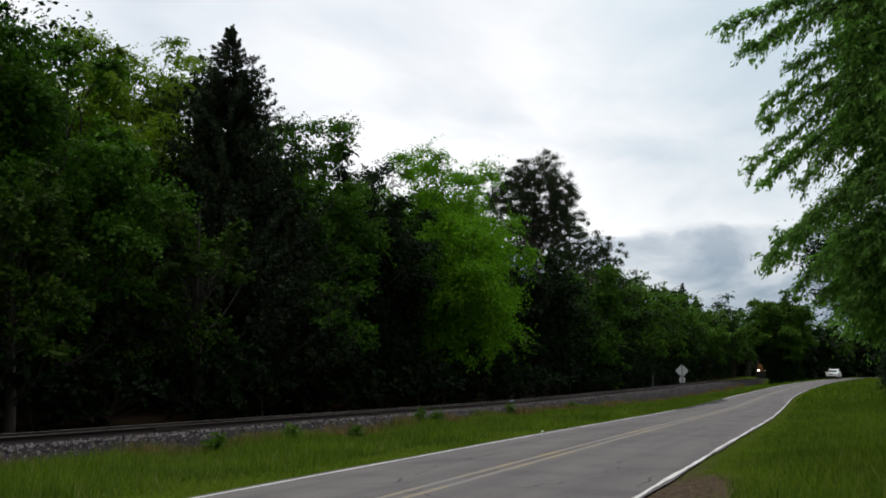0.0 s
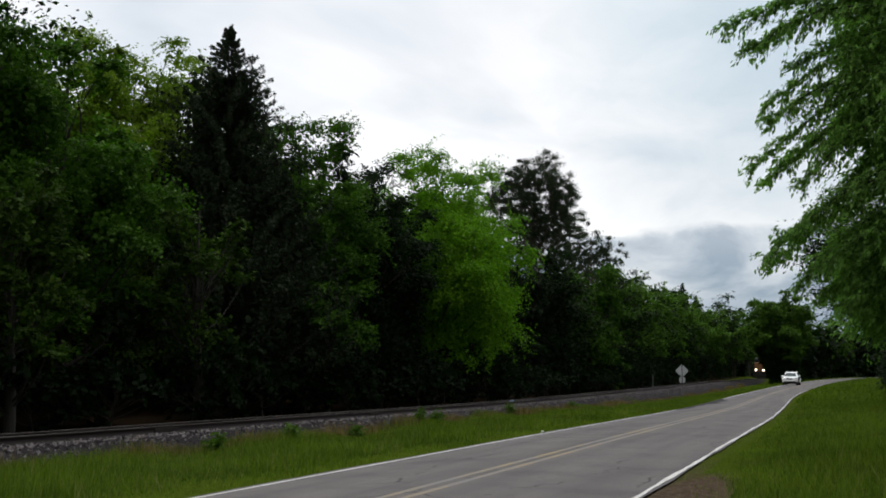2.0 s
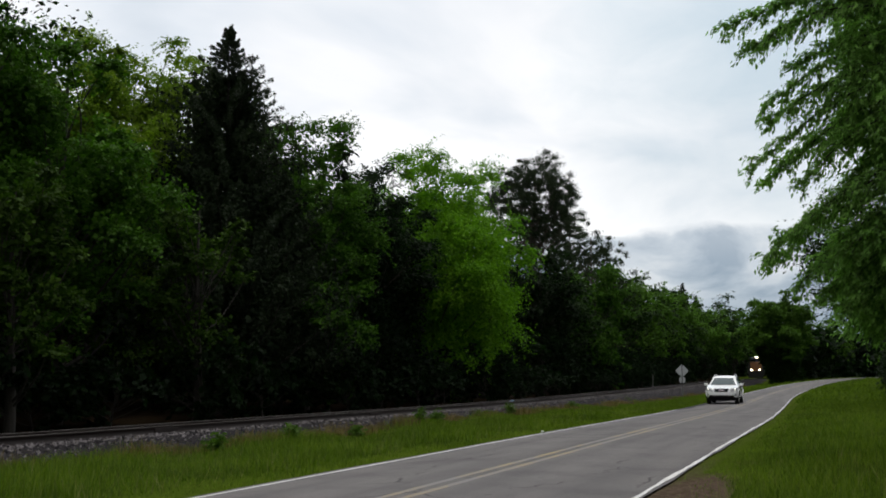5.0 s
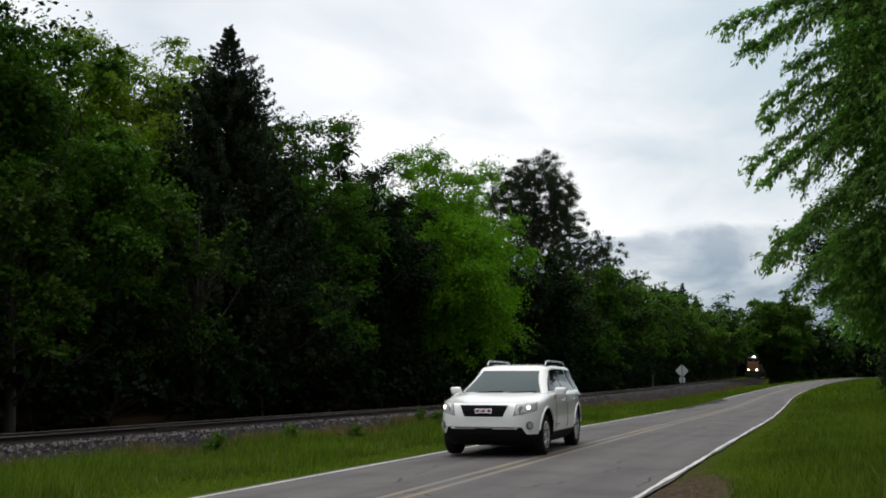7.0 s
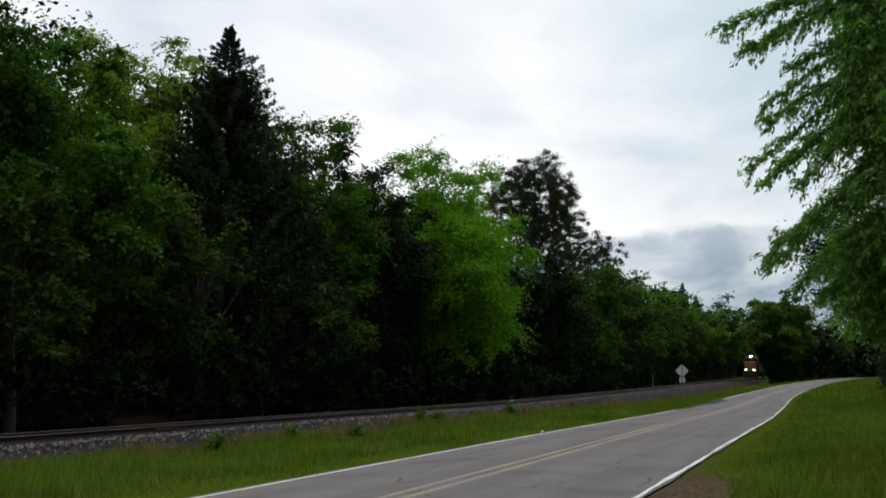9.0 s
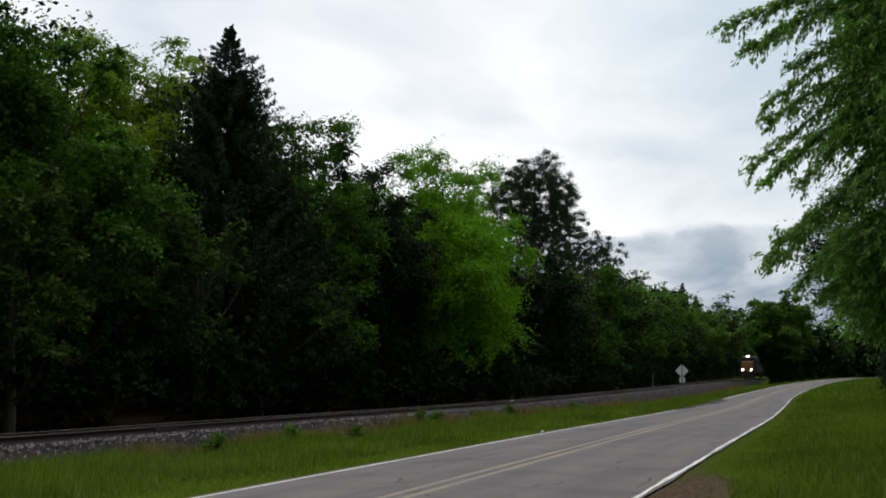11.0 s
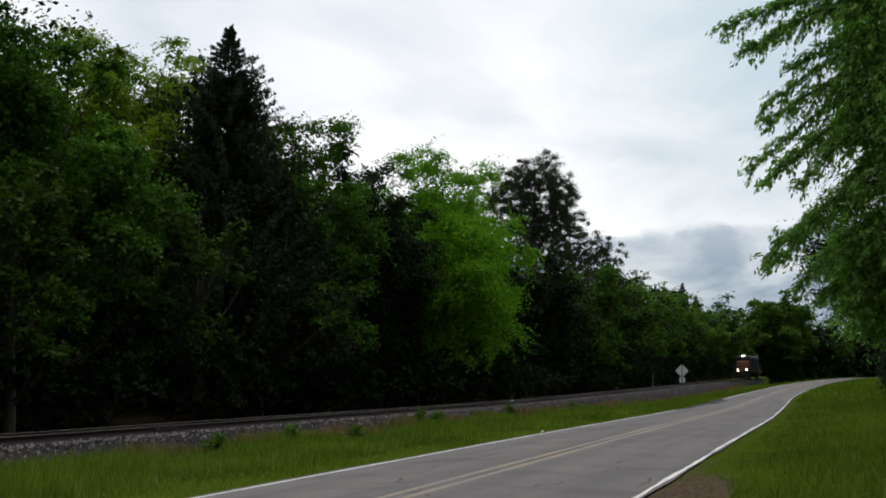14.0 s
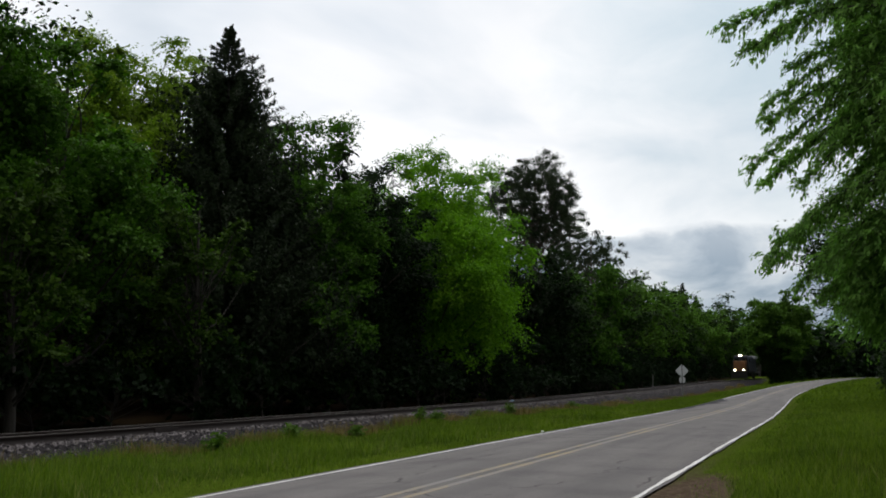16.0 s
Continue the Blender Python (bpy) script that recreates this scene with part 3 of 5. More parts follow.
def make_pine(height, spread, name="pine_tree", bare=0.55, clumps=210, per=85, lean=0.0, leaf_size=0.36, tuft=0.155):
    """A tall pine: bare trunk, open crown of needle tufts at the ends of crooked limbs."""
    r0 = height * 0.013
    t = np.linspace(0, 1, 9)[:, None]
    spine = np.concatenate([lean * t ** 2, 0.2 * np.sin(4 * t), t * height * 0.96 - 0.3], 1)
    pieces = [tube_arrays(spine, np.linspace(r0 * 1.3, r0 * 0.2, 9), 8)]
    cs = crown_centres(clumps, spread, height * (1 - bare) / 2, height * (1 + bare) / 2, 0.0, 0.18)
    cs[:, 0] += lean * (cs[:, 2] / height) ** 2
    for c in cs[: int(clumps * 0.5)]:
        f = np.clip(c[2] / height - 0.08 - 0.10 * RNG.random(), 0.4, 0.95)
        root = np.array([np.interp(f, t[:, 0], spine[:, k]) for k in range(3)])
        pieces.append(limb(root, c, 0.075 * (1.15 - f), 0.012, -0.06, 0.12))
    thing = new(name)
    part("trunk", mesh_of("trunk", *join(pieces), M_BARK_PINE, True), None, thing)
    pts = clump_points(cs, spread * tuft * RNG.uniform(0.6, 1.3, clumps), per, 0.66)
    part("crown", mesh_of("crown", *leaf_quads(pts, leaf_size, 0.24, -0.15, 0.1), M_PINE), None, thing)
    return thing


def plant(thing, x, y, turn=0, label="", category="tree", group="", sink=0.0):
    thing.matrix_world = pose(x, y, float(ground_z(x, y)) - sink, 0, 0, turn)
    return tagged(thing, label, category, group)


# the wood along the railway, front edge
plant(make_tree(15.4, 4.8, M_BARK, M_LEAF_MID, 270, 170, 0.165, 0.10), -25.5, 22.5, 0, "tall broadleaved tree in full mid-green leaf beside the railway")
plant(make_tree(13.4, 3.6, M_BARK, M_LEAF_MID, 150, 190, 0.165, 0.12), -23.4, 26.2, 60, "broadleaved tree with layered mid-green foliage beside the railway")
plant(make_tree(17.6, 3.9, M_BARK, M_LEAF_YELLOW, 230, 170, 0.165, 0.3, ragged=0.25), -30.5, 40.5, 20, "slender tree with thin yellow-green new leaves")
plant(make_tree(16.0, 3.8, M_BARK, M_LEAF_YELLOW, 200, 170, 0.165, 0.2, ragged=0.25), -29.5, 34.5, 20, "slender tree with light green open foliage")
CEDAR = plant(make_cedar(16.8, 5.5), -24.0, 36.7, 0, "tall dark pointed cedar with dense foliage")
plant(make_tree(14.6, 3.6, M_BARK, M_LEAF_MID, 260, 200, 0.155, 0.08, ragged=0.14, squash=0.8), -23.4, 42.6, 40, "upright broadleaved tree with fresh green leaves")
# the next two trees carry the wood's shade in their leaf colour
plant(make_tree(13.4, 3.4, M_BARK, M_LEAF_SHADED, 170, 180, 0.16, 0.08, squash=0.8), -23.0, 47.5, 10, "broadleaved tree at the wood's edge, its leaves darkened for shade")
plant(make_tree(13.6, 3.8, M_BARK, M_LEAF_SHADED, 200, 180, 0.17, 0.08, ragged=0.18, squash=0.8), -25.0, 53.0, 10, "broadleaved tree at the wood's edge, its leaves darkened for shade")
plant(make_tree(16.1, 6.0, M_BARK, M_LEAF_BRIGHT, 400, 190, 0.165, 0.06, ragged=0.16, clump=1.35, squash=0.75, droop=0.75), -23.7, 60.5, 75, "large round tree in bright yellow-green spring leaf")
plant(make_tree(13.6, 3.2, M_BARK, M_LEAF_BRIGHT, 90, 150, 0.23, 0.1, ragged=0.3), -24.5, 70.5, 75, "round tree in bright spring leaf")
plant(make_pine(24.6, 5.4, bare=0.58, clumps=520, per=170, lean=1.0, leaf_size=0.25, tuft=0.135), -30.0, 104.0, 0, "tall pine with an open dark crown over a bare trunk")
plant(make_pine(21.0, 4.6, bare=0.5, clumps=150), -30.0, 122.0, 140, "tall pine with an open dark crown")
plant(make_pine(17.8, 4.6, bare=0.3, clumps=200), -25.0, 112.0, 200, "dark pine with dense drooping boughs")
plant(make_tree(13.0, 4.2, M_BARK, M_LEAF_MID, 120, 110, 0.27, 0.06), -21.8, 99.0, 0, "broadleaved tree in fresh green leaf beside the railway")
plant(make_tree(12.4, 4.0, M_BARK, M_LEAF_SHADED, 110, 110, 0.25, 0.06), -22.6, 82.0, 0, "dark green broadleaved tree beside the railway")
# small trees and bushes before the wood
plant(make_tree(7.6, 2.4, M_BARK, M_LEAF_OLIVE, 70, 110, 0.15, 0.15, "small_tree", 0.35), -20.4, 21.2, 0, "small tree with sparse yellow-green leaves", "small tree")
plant(make_tree(8.6, 2.2, M_BARK, M_LEAF_OLIVE, 70, 90, 0.15, 0.2, "small_tree", 0.4), -20.6, 30.0, 0, "small tree with sparse yellow-green sprays", "small tree")
plant(make_tree(6.8, 2.0, M_BARK, M_LEAF_MID, 60, 100, 0.15, 0.12, "small_tree", 0.35), -20.8, 40.0, 0, "small green tree at the wood's edge", "small tree")
plant(make_cedar(10.6, 3.4, "cedar_tree", 90, 34, 0.19, None, None, False), -22.4, 38.8, 40, "lower dark cedar in the wood's edge")

bush = plant(make_tree(2.6, 1.7, M_BARK, M_LEAF_SHADED, 32, 36, 0.22, 0.02, "bush", 0.3, trunk_r=0.04), -19.8, 18.0, 0, "dark green leafy bush beside the railway", "bush", "bushes along the track")
for k in range(44):
    y = 20.5 + k * 3.0 + RNG.uniform(-1, 1)
    b = copy_thing(bush, pose(-19.9 - RNG.uniform(0, 1.5), y, float(ground_z(-20, y)) - 0.05, 0, 0, RNG.uniform(0, 360)))
    b.scale = (1.0, 1.0, RNG.uniform(0.7, 1.5))

# trees further along the railway, three kinds repeated
kinds = [
    plant(make_tree(13.5, 4.6, M_BARK, M_LEAF_FAR, 90, 46, 0.39, 0.04, ragged=0.15, clump=1.5), -23.0, 128.0, 0, "rounded green broadleaved tree in the woodland edge", "tree", "trees along the railway"),
    plant(make_tree(14.5, 4.2, M_BARK, M_LEAF_DEEP, 86, 46, 0.39, 0.04, ragged=0.2, clump=1.4), -24.0, 138.0, 0, "deep green broadleaved tree in the woodland edge", "tree", "trees along the railway"),
    plant(make_cedar(15.0, 3.0, "conifer", 32, 28, 0.42, None, None, False), -25.0, 176.0, 0, "dark pointed conifer in the woodland edge", "tree", "trees along the railway"),
]
for k, (x, y, kind, grow) in enumerate([(-23, 146, 0, 1.05), (-22.5, 154, 1, 0.95), (-24, 163, 0, 1.15), (-22.5, 172, 0, 1.0), (-23.5, 184, 1, 1.05), (-25, 186, 2, 1.15), (-22.5, 196, 0, 1.05),
                                        (-23, 208, 0, 1.0), (-26, 214, 2, 1.1), (-22, 222, 1, 1.1), (-21, 236, 0, 1.2), (-24, 252, 1, 1.35), (-20, 268, 0, 1.2), (-19, 290, 1, 1.3), (-12, 312, 0, 1.3),
                                        (-27, 88, 1, 1.0), (-27, 132, 1, 1.15), (-28, 150, 0, 1.2), (-23, 118, 1, 0.85), (-23.5, 90, 1, 0.9)]):
    c = copy_thing(kinds[kind], pose(x, y, float(ground_z(x, y)), 0, 0, k * 77))
    c.scale = (grow, grow, grow)

# the round tree between the railway and the road's bend, and its neighbours
plant(make_tree(16.2, 6.1, M_BARK, M_LEAF_FAR, 230, 110, 0.4, 0.24, ragged=0.10, clump=1.2), -8.6, 186.0, 0, "large round green tree between railway and road")
for x, y, kind, grow in [(-6.5, 197, 0, 0.8), (-3.5, 206, 1, 0.85), (-0.5, 220, 0, 1.0), (3.5, 237, 1, 1.0), (10, 258, 0, 1.1), (-8.5, 208, 1, 0.9), (22, 285, 1, 1.2), (-5, 228, 1, 1.0)]:
    c = copy_thing(kinds[kind], pose(x, y, float(ground_z(x, y)), 0, 0, x * 50))
    c.scale = (grow, grow, grow)

# trees on the near side of the road, towards the bend
plant(make_tree(12.0, 6.0, M_BARK, M_LEAF_DEEP, 260, 140, 0.17, 0.27, ragged=0.22), 4.9, 57.0, 0, "broadleaved tree leaning over the near verge")
for x, y, kind, grow in [(7.6, 82, 1, 0.85), (7.4, 98, 0, 0.9), (7.6, 112, 1, 0.9), (8.4, 128, 0, 1.0), (9.4, 142, 1, 1.0), (10.5, 158, 0, 1.05), (13.5, 175, 1, 1.05), (18, 192, 0, 1.1), (25, 207, 1, 1.1), (34, 222, 0, 1.1), (9.5, 70, 0, 0.8)]:
    c = copy_thing(kinds[kind], pose(x, y, float(ground_z(x, y)), 0, 0, x * 61 + y))
    c.scale = (grow, grow, grow)


def wood_mass(n, x, y, top, size, label, per=30):
    """The depth of a wood behind its front trees, as one mass of leaves."""
    z = ground_z(x, y) + top * RNG.random(n) ** 0.85
    pts = clump_points(np.stack([x, y, z], -1), RNG.uniform(1.2, 2.4, n), per, 0.8)
    ob = part("far_woods", mesh_of("far_woods", *leaf_quads(pts, size * 1.2, 0.62, 0.1), M_LEAF_SHADED))
    return tagged(ob, label, "woodland", kind="stuff")


def far_woods():
    n = 620
    y = RNG.uniform(10, 200, n)
    wood_mass(n, -41 - RNG.uniform(0, 26, n), y, 12, 2.0, "deep dark woodland far behind the railway")
    n = 1500
    y = RNG.uniform(-30, 262, n)
    wood_mass(n, -27 - RNG.uniform(0, 12, n), y, 10.8, 1.15, "dense dark green woodland behind the trees along the railway")
    n = 520
    y = RNG.uniform(192, 300, n)
    wood_mass(n, track_x(y) + 5.4 + RNG.random(n) * (road_x(y) - track_x(y) - 10.7), y, 9.0, 1.1, "dense green woodland behind the road's bend")
    n = 260
    y = RNG.uniform(228, 268, n)
    wood_mass(n, road_x(y) - 5 - RNG.random(n) * 14, y, 9.0, 1.2, "green woodland on the outside of the bend")
    n = 260
    wood_mass(n, RNG.uniform(-33, -26, n), RNG.uniform(14, 31, n), 14.6, 0.19, "green woodland behind the tall trees beside the railway", 130)
    n = 220
    wood_mass(n, RNG.uniform(-34, -10, n), RNG.uniform(300, 312, n), 4.5, 1.4, "low woodland where the railway bends away")
    n = 520
    y = RNG.uniform(262, 330, n)
    wood_mass(n, RNG.uniform(-40, 5, n), y + 45, 12, 1.8, "far woodland where the railway bends away")
    n = 520
    y = RNG.uniform(58, 240, n)
    wood_mass(n, road_x(y) + 13.5 + RNG.uniform(0, 12, n) + np.clip(90 - y, 0, 40) * 0.12, y, 10.5, 1.0, "dense green woodland on the near side of the road")
    # woods behind the camera, along the near side of the road
    n = 620
    y = RNG.uniform(-90, 52, n)
    wood_mass(n, 9.5 + RNG.uniform(0, 14, n), y, 15, 1.3, "tall green woodland along the near side of the road")
    n = 420
    z = RNG.uniform(0.2, 6.6, n)
    x = -11.6 - 0.27 * (z - 4) + 0.45 * (z < 3.7) + 5.5 * RNG.random(n) ** 2.2
    y = RNG.uniform(183.5, 187, n)
    pts = clump_points(np.stack([x, y, ground_z(x, y) + z - 0.2], -1), RNG.uniform(0.45, 0.8, n), 60, 0.9)
    tagged(part("thicket", mesh_of("thicket", *leaf_quads(pts, 0.26, 0.65, 0.1), M_LEAF_DEEP)), "dense green thicket between railway and road", "thicket", kind="stuff")


    n = 300
    z = 4.4 * RNG.random(n) ** 0.8
    y = RNG.uniform(62, 84, n)
    x = 2.9 + 0.02 * (y - 62) + RNG.random(n) * 4.5 + 0.35 * np.abs(z - 2.5)
    p, d = spray_points(np.stack([x, y, ground_z(x, y) + z], -1), RNG.uniform(0.6, 1.1, n), 24, 12, np.array([6.0, 72.0]), 0.45, 0.5)
    p[:, 2] = np.maximum(p[:, 2], ground_z(p[:, 0], p[:, 1]) + 0.02)
    tagged(part("thicket", mesh_of("thicket", *shoot_leaves(p, d, 0.14, 0.6), M_LEAF_SHADED)), "dense green thicket on the near side of the road", "thicket", kind="stuff")


far_woods()


def undergrowth():
    n = 700
    y = RNG.uniform(2, 230, n)
    x = -20.6 - RNG.uniform(0, 5, n)
    z = ground_z(x, y) + RNG.uniform(0.1, 4.5, n)
    pts = clump_points(np.stack([x, y, z], -1), RNG.uniform(0.6, 1.3, n), 54, 0.8)
    ob = part("undergrowth", mesh_of("undergrowth", *leaf_quads(pts, 0.34, 0.55, 0.1), M_LEAF_SHADED))
    return tagged(ob, "tangled undergrowth at the foot of the wood, colour darkened for shade", "undergrowth", kind="stuff")


undergrowth()


def overhanging_tree():
    """The near tree whose long boughs droop over the verge, its trunk just outside the view."""
    thing = new("tree")
    base = np.array([3.6, 19.2, 0.0])
    spine = np.array([[0, 0, -0.3], [0.05, 0.05, 2.0], [-0.1, 0.1, 4.5], [0.05, 0.0, 7.0], [0.2, 0.1, 10.0], [0.1, 0.2, 12.5]])
    pieces = [tube_arrays(spine, [0.30, 0.24, 0.2, 0.15, 0.09, 0.03], 9)]
    pts, along = [], []
    # boughs: reach across, end height, height on the trunk, swing along the road
    boughs = [(-5.1, 7.72, 7.7, -1.0), (-4.75, 7.25, 7.6, -1.1), (-4.6, 7.5, 7.7, -0.6), (-4.2, 8.0, 7.9, -0.9), (-3.7, 8.5, 8.1, -0.5), (-3.3, 9.1, 8.4, -0.7), (-4.0, 7.0, 7.5, -0.3),
              (-4.5, 6.3, 7.3, -1.0), (-4.42, 5.9, 7.1, -1.1), (-4.75, 5.2, 6.9, -1.0), (-4.5, 5.0, 6.7, -0.7), (-4.3, 5.3, 6.8, -0.4), (-3.95, 4.9, 6.5, -0.9), (-3.6, 5.6, 6.7, 0.1), (-3.4, 6.4, 7.0, -0.8), (-3.2, 5.1, 6.3, 0.5),
              (-4.6, 3.6, 5.4, -1.0), (-4.42, 3.55, 5.3, -0.6), (-4.3, 3.85, 5.4, -1.2), (-4.05, 3.05, 4.9, -1.0), (-3.8, 3.5, 5.0, -0.2), (-3.7, 2.9, 4.5, -0.8), (-3.45, 3.0, 4.5, 0.4), (-3.3, 2.75, 4.1, -0.6), (-3.0, 2.8, 4.0, 0.6), (-2.9, 2.5, 3.8, 0.0),
              (-2.6, 7.4, 7.4, 0.4), (-2.4, 6.1, 6.6, -1.3), (-2.6, 3.5, 4.6, -1.3), (-2.2, 4.2, 5.0, 1.4), (-2.2, 2.0, 3.2, 1.0), (-2.0, 8.2, 7.8, 0.3)]
    for reach, end, root, swing in boughs:
        a = np.array([0, 0, root])
        b = np.array([reach, swing, end])
        t = np.linspace(0, 1, 14)
        path = a + (b - a) * t[:, None]
        path[:, 2] += 0.16 * abs(reach) * np.sin(t * np.pi) * (0.4 + 0.6 * t)
        path += np.stack([0 * t, 0.10 * np.sin(9 * t + reach * 7), 0.05 * np.sin(11 * t + end * 5)], -1)
        pieces.append(tube_arrays(path, np.linspace(0.05, 0.004, 14), 5))
        run = (b - a) / np.linalg.norm(b - a)
        for s in np.linspace(0.3, 1.0, 24):
            p = np.array([np.interp(s, t, path[:, k]) for k in range(3)])
            for _ in range(4):
                long = (0.95 - 0.62 * s) * RNG.uniform(0.5, 1.15)
                way = run * RNG.uniform(0.35, 1.0) + np.array([RNG.normal(0, 0.2), RNG.normal(0, 0.55), RNG.uniform(-0.85, 0.5)])
                way = way / np.linalg.norm(way)
                q = np.linspace(0, 1, 4)[:, None]
                twig = p + way * long * q + np.array([0, 0, -0.38 * long]) * q ** 2
                pieces.append(tube_arrays(twig, np.linspace(0.006, 0.002, 4), 3))
                w = RNG.uniform(0.05, 1.05, (26, 1))
                pts.append(p + way * long * w + np.array([0, 0, -0.38 * long]) * w ** 2 + RNG.normal(0, 0.03, (26, 3)))
                along.append(way + np.array([0, 0, -0.76]) * w)
    # the thick of the crown, nearer the trunk
    n = 300
    c = np.stack([-1.0 - 2.1 * RNG.random(n) ** 1.2, RNG.uniform(-1.2, 2.2, n), RNG.uniform(2.4, 11.0, n)], -1)
    c = c[(np.abs(c[:, 2] - 4.85) > 0.25) | (c[:, 0] > -2.3)]
    p, d = spray_points(c, RNG.uniform(0.45, 0.8, len(c)), 10, 14, np.zeros(2), 0.4, 0.6)
    pts.append(p)
    along.append(d)
    n = 110
    c = np.stack([RNG.uniform(-3.35, -2.2, n), RNG.uniform(-0.6, 2.0, n), RNG.uniform(2.25, 4.1, n)], -1)
    p, d = spray_points(c, RNG.uniform(0.35, 0.6, n), 17, 14, np.zeros(2), 0.4, 0.6)
    pts.append(p)
    along.append(d)
    n = 130
    c = np.stack([RNG.uniform(-3.1, -2.0, n), RNG.uniform(-0.8, 2.0, n), RNG.uniform(5.4, 9.2, n)], -1)
    p, d = spray_points(c, RNG.uniform(0.4, 0.65, n), 11, 14, np.zeros(2), 0.4, 0.65)
    pts.append(p)
    along.append(d)
    part("trunk", mesh_of("trunk", *join(pieces), M_BARK, True), None, thing)
    part("crown", mesh_of("crown", *shoot_leaves(np.concatenate(pts), np.concatenate(along), 0.095, 0.38, 0.6, 0.35), M_LEAF_NEAR), None, thing)
    thing.matrix_world = pose(*base)
    return tagged(thing, "near tree with long drooping boughs of small green leaves", "tree")


OVERHANG = overhanging_tree()


# ---- grass, weeds and stones ----
def blades(x, y, h, width, lean=1.0):
    n = len(x)
    z = ground_z(x, y) - 0.02
    a = RNG.uniform(0, 6.283, n)
    b = a + RNG.uniform(-0.7, 0.7, n) + 1.57
    side = np.stack([np.cos(a), np.sin(a), 0 * a], -1) * (width * 0.5)[:, None]
    tilt = np.stack([np.cos(b), np.sin(b), 0 * b], -1) * (h * RNG.uniform(0, lean, n))[:, None]
    p = np.stack([x, y, z], -1)
    up = np.array([0, 0, 1.0]) * h[:, None]
    v = np.stack([p - side, p + side, p + up + tilt], 1).reshape(-1, 3)
    return v, np.arange(3 * n).reshape(-1, 3)


def grass_patch(name, x, y, hmin, hmax, width, mat, label):
    h = RNG.uniform(hmin, hmax, len(x)) * (0.72 + 0.4 * np.sin(x * 1.7 + y * 0.9) * np.sin(y * 0.55 - x))
    ob = part(name, mesh_of(name, *blades(x, y, np.maximum(h, 0.04), width * RNG.uniform(0.7, 1.4, len(x))), mat))
    return tagged(ob, label, "grass", kind="stuff")


def verge():
    n = 190000
    y = 6 + 94 * RNG.random(n) ** 1.7
    x = road_x(y) - 2.75 - 6.4 * RNG.random(n)
    near = np.clip((road_x(y) - x - 2.7) / 1.4, 0.45, 1)
    keep = RNG.random(n) < near
    x, y, near = x[keep], y[keep], near[keep]
    ob = part("grass", mesh_of("grass", *blades(x, y, RNG.uniform(0.10, 0.34, len(x)) * near * (0.8 + 0.3 * np.sin(x * 1.3 + y * 0.8)), 0.007 + 0.0005 * y), M_GRASS))
    tagged(ob, "rough green grass verge between road and railway", "grass", kind="stuff")
    n = 26000
    y = 90 + 130 * RNG.random(n)
    x = road_x(y) - 2.8 - 7.0 * RNG.random(n)
    grass_patch("grass", x, y, 0.12, 0.3, 0.12, M_GRASS, "green grass verge along the far road")
    n = 190000
    y = 7 + 70 * RNG.random(n) ** 1.8
    x = road_x(y) + 2.6 + 11 * RNG.random(n) ** 1.1
    off = x - road_x(y)
    bare = (np.hypot((x + 1.80) / 0.48, (y - 12.9) / 4.2) < 1 + 0.3 * np.sin(x * 9 + y * 2)) & (RNG.random(n) < 0.86)
    bare |= (off < 2.6 + 0.16 * (1 + np.sin(y * 2.3)) * np.clip((26 - y) / 12, 0, 1)) & (RNG.random(n) < 0.9)
    x, y, off = x[~bare], y[~bare], off[~bare]
    h = RNG.uniform(0.05, 0.17, len(x)) * np.clip((off - 2.5) / 1.2, 0.3, 1.6)
    ob = part("grass", mesh_of("grass", *blades(x, y, h, 0.006 + 0.0005 * y), M_GRASS))
    tagged(ob, "rough green grass on the near verge", "grass", kind="stuff")
    n = 24000
    y = 70 + 150 * RNG.random(n)
    x = road_x(y) + 2.7 + 9 * RNG.random(n)
    grass_patch("grass", x, y, 0.15, 0.4, 0.10, M_GRASS, "green grass on the near verge towards the bend")
    n = 18000
    y = 8 + 150 * RNG.random(n) ** 1.2
    x = track_x(y) + 2.35 + 0.9 * RNG.random(n) + 1.7 * bank_drop(y)
    grass_patch("dry_grass", x, y, 0.2, 0.55, 0.008 + 0.0007 * y, M_GRASS_DRY, "thin reddish seeding grass at the ballast's foot")


verge()


def stalks():
    """Thin pale stalks and seed heads standing out of the grass."""
    n = 5000
    y = 8 + 60 * RNG.random(n) ** 1.6
    x = road_x(y) - 3.4 - 5.6 * RNG.random(n)
    grass_patch("grass_stalks", x, y, 0.22, 0.46, 0.008, M_STRAW, "pale seeding stalks in the verge grass")
    n = 4200
    y = 8 + 45 * RNG.random(n) ** 1.6
    x = road_x(y) + 3.3 + 9 * RNG.random(n)
    grass_patch("grass_stalks", x, y, 0.2, 0.46, 0.007, M_STRAW, "pale seeding stalks in the near grass")


stalks()


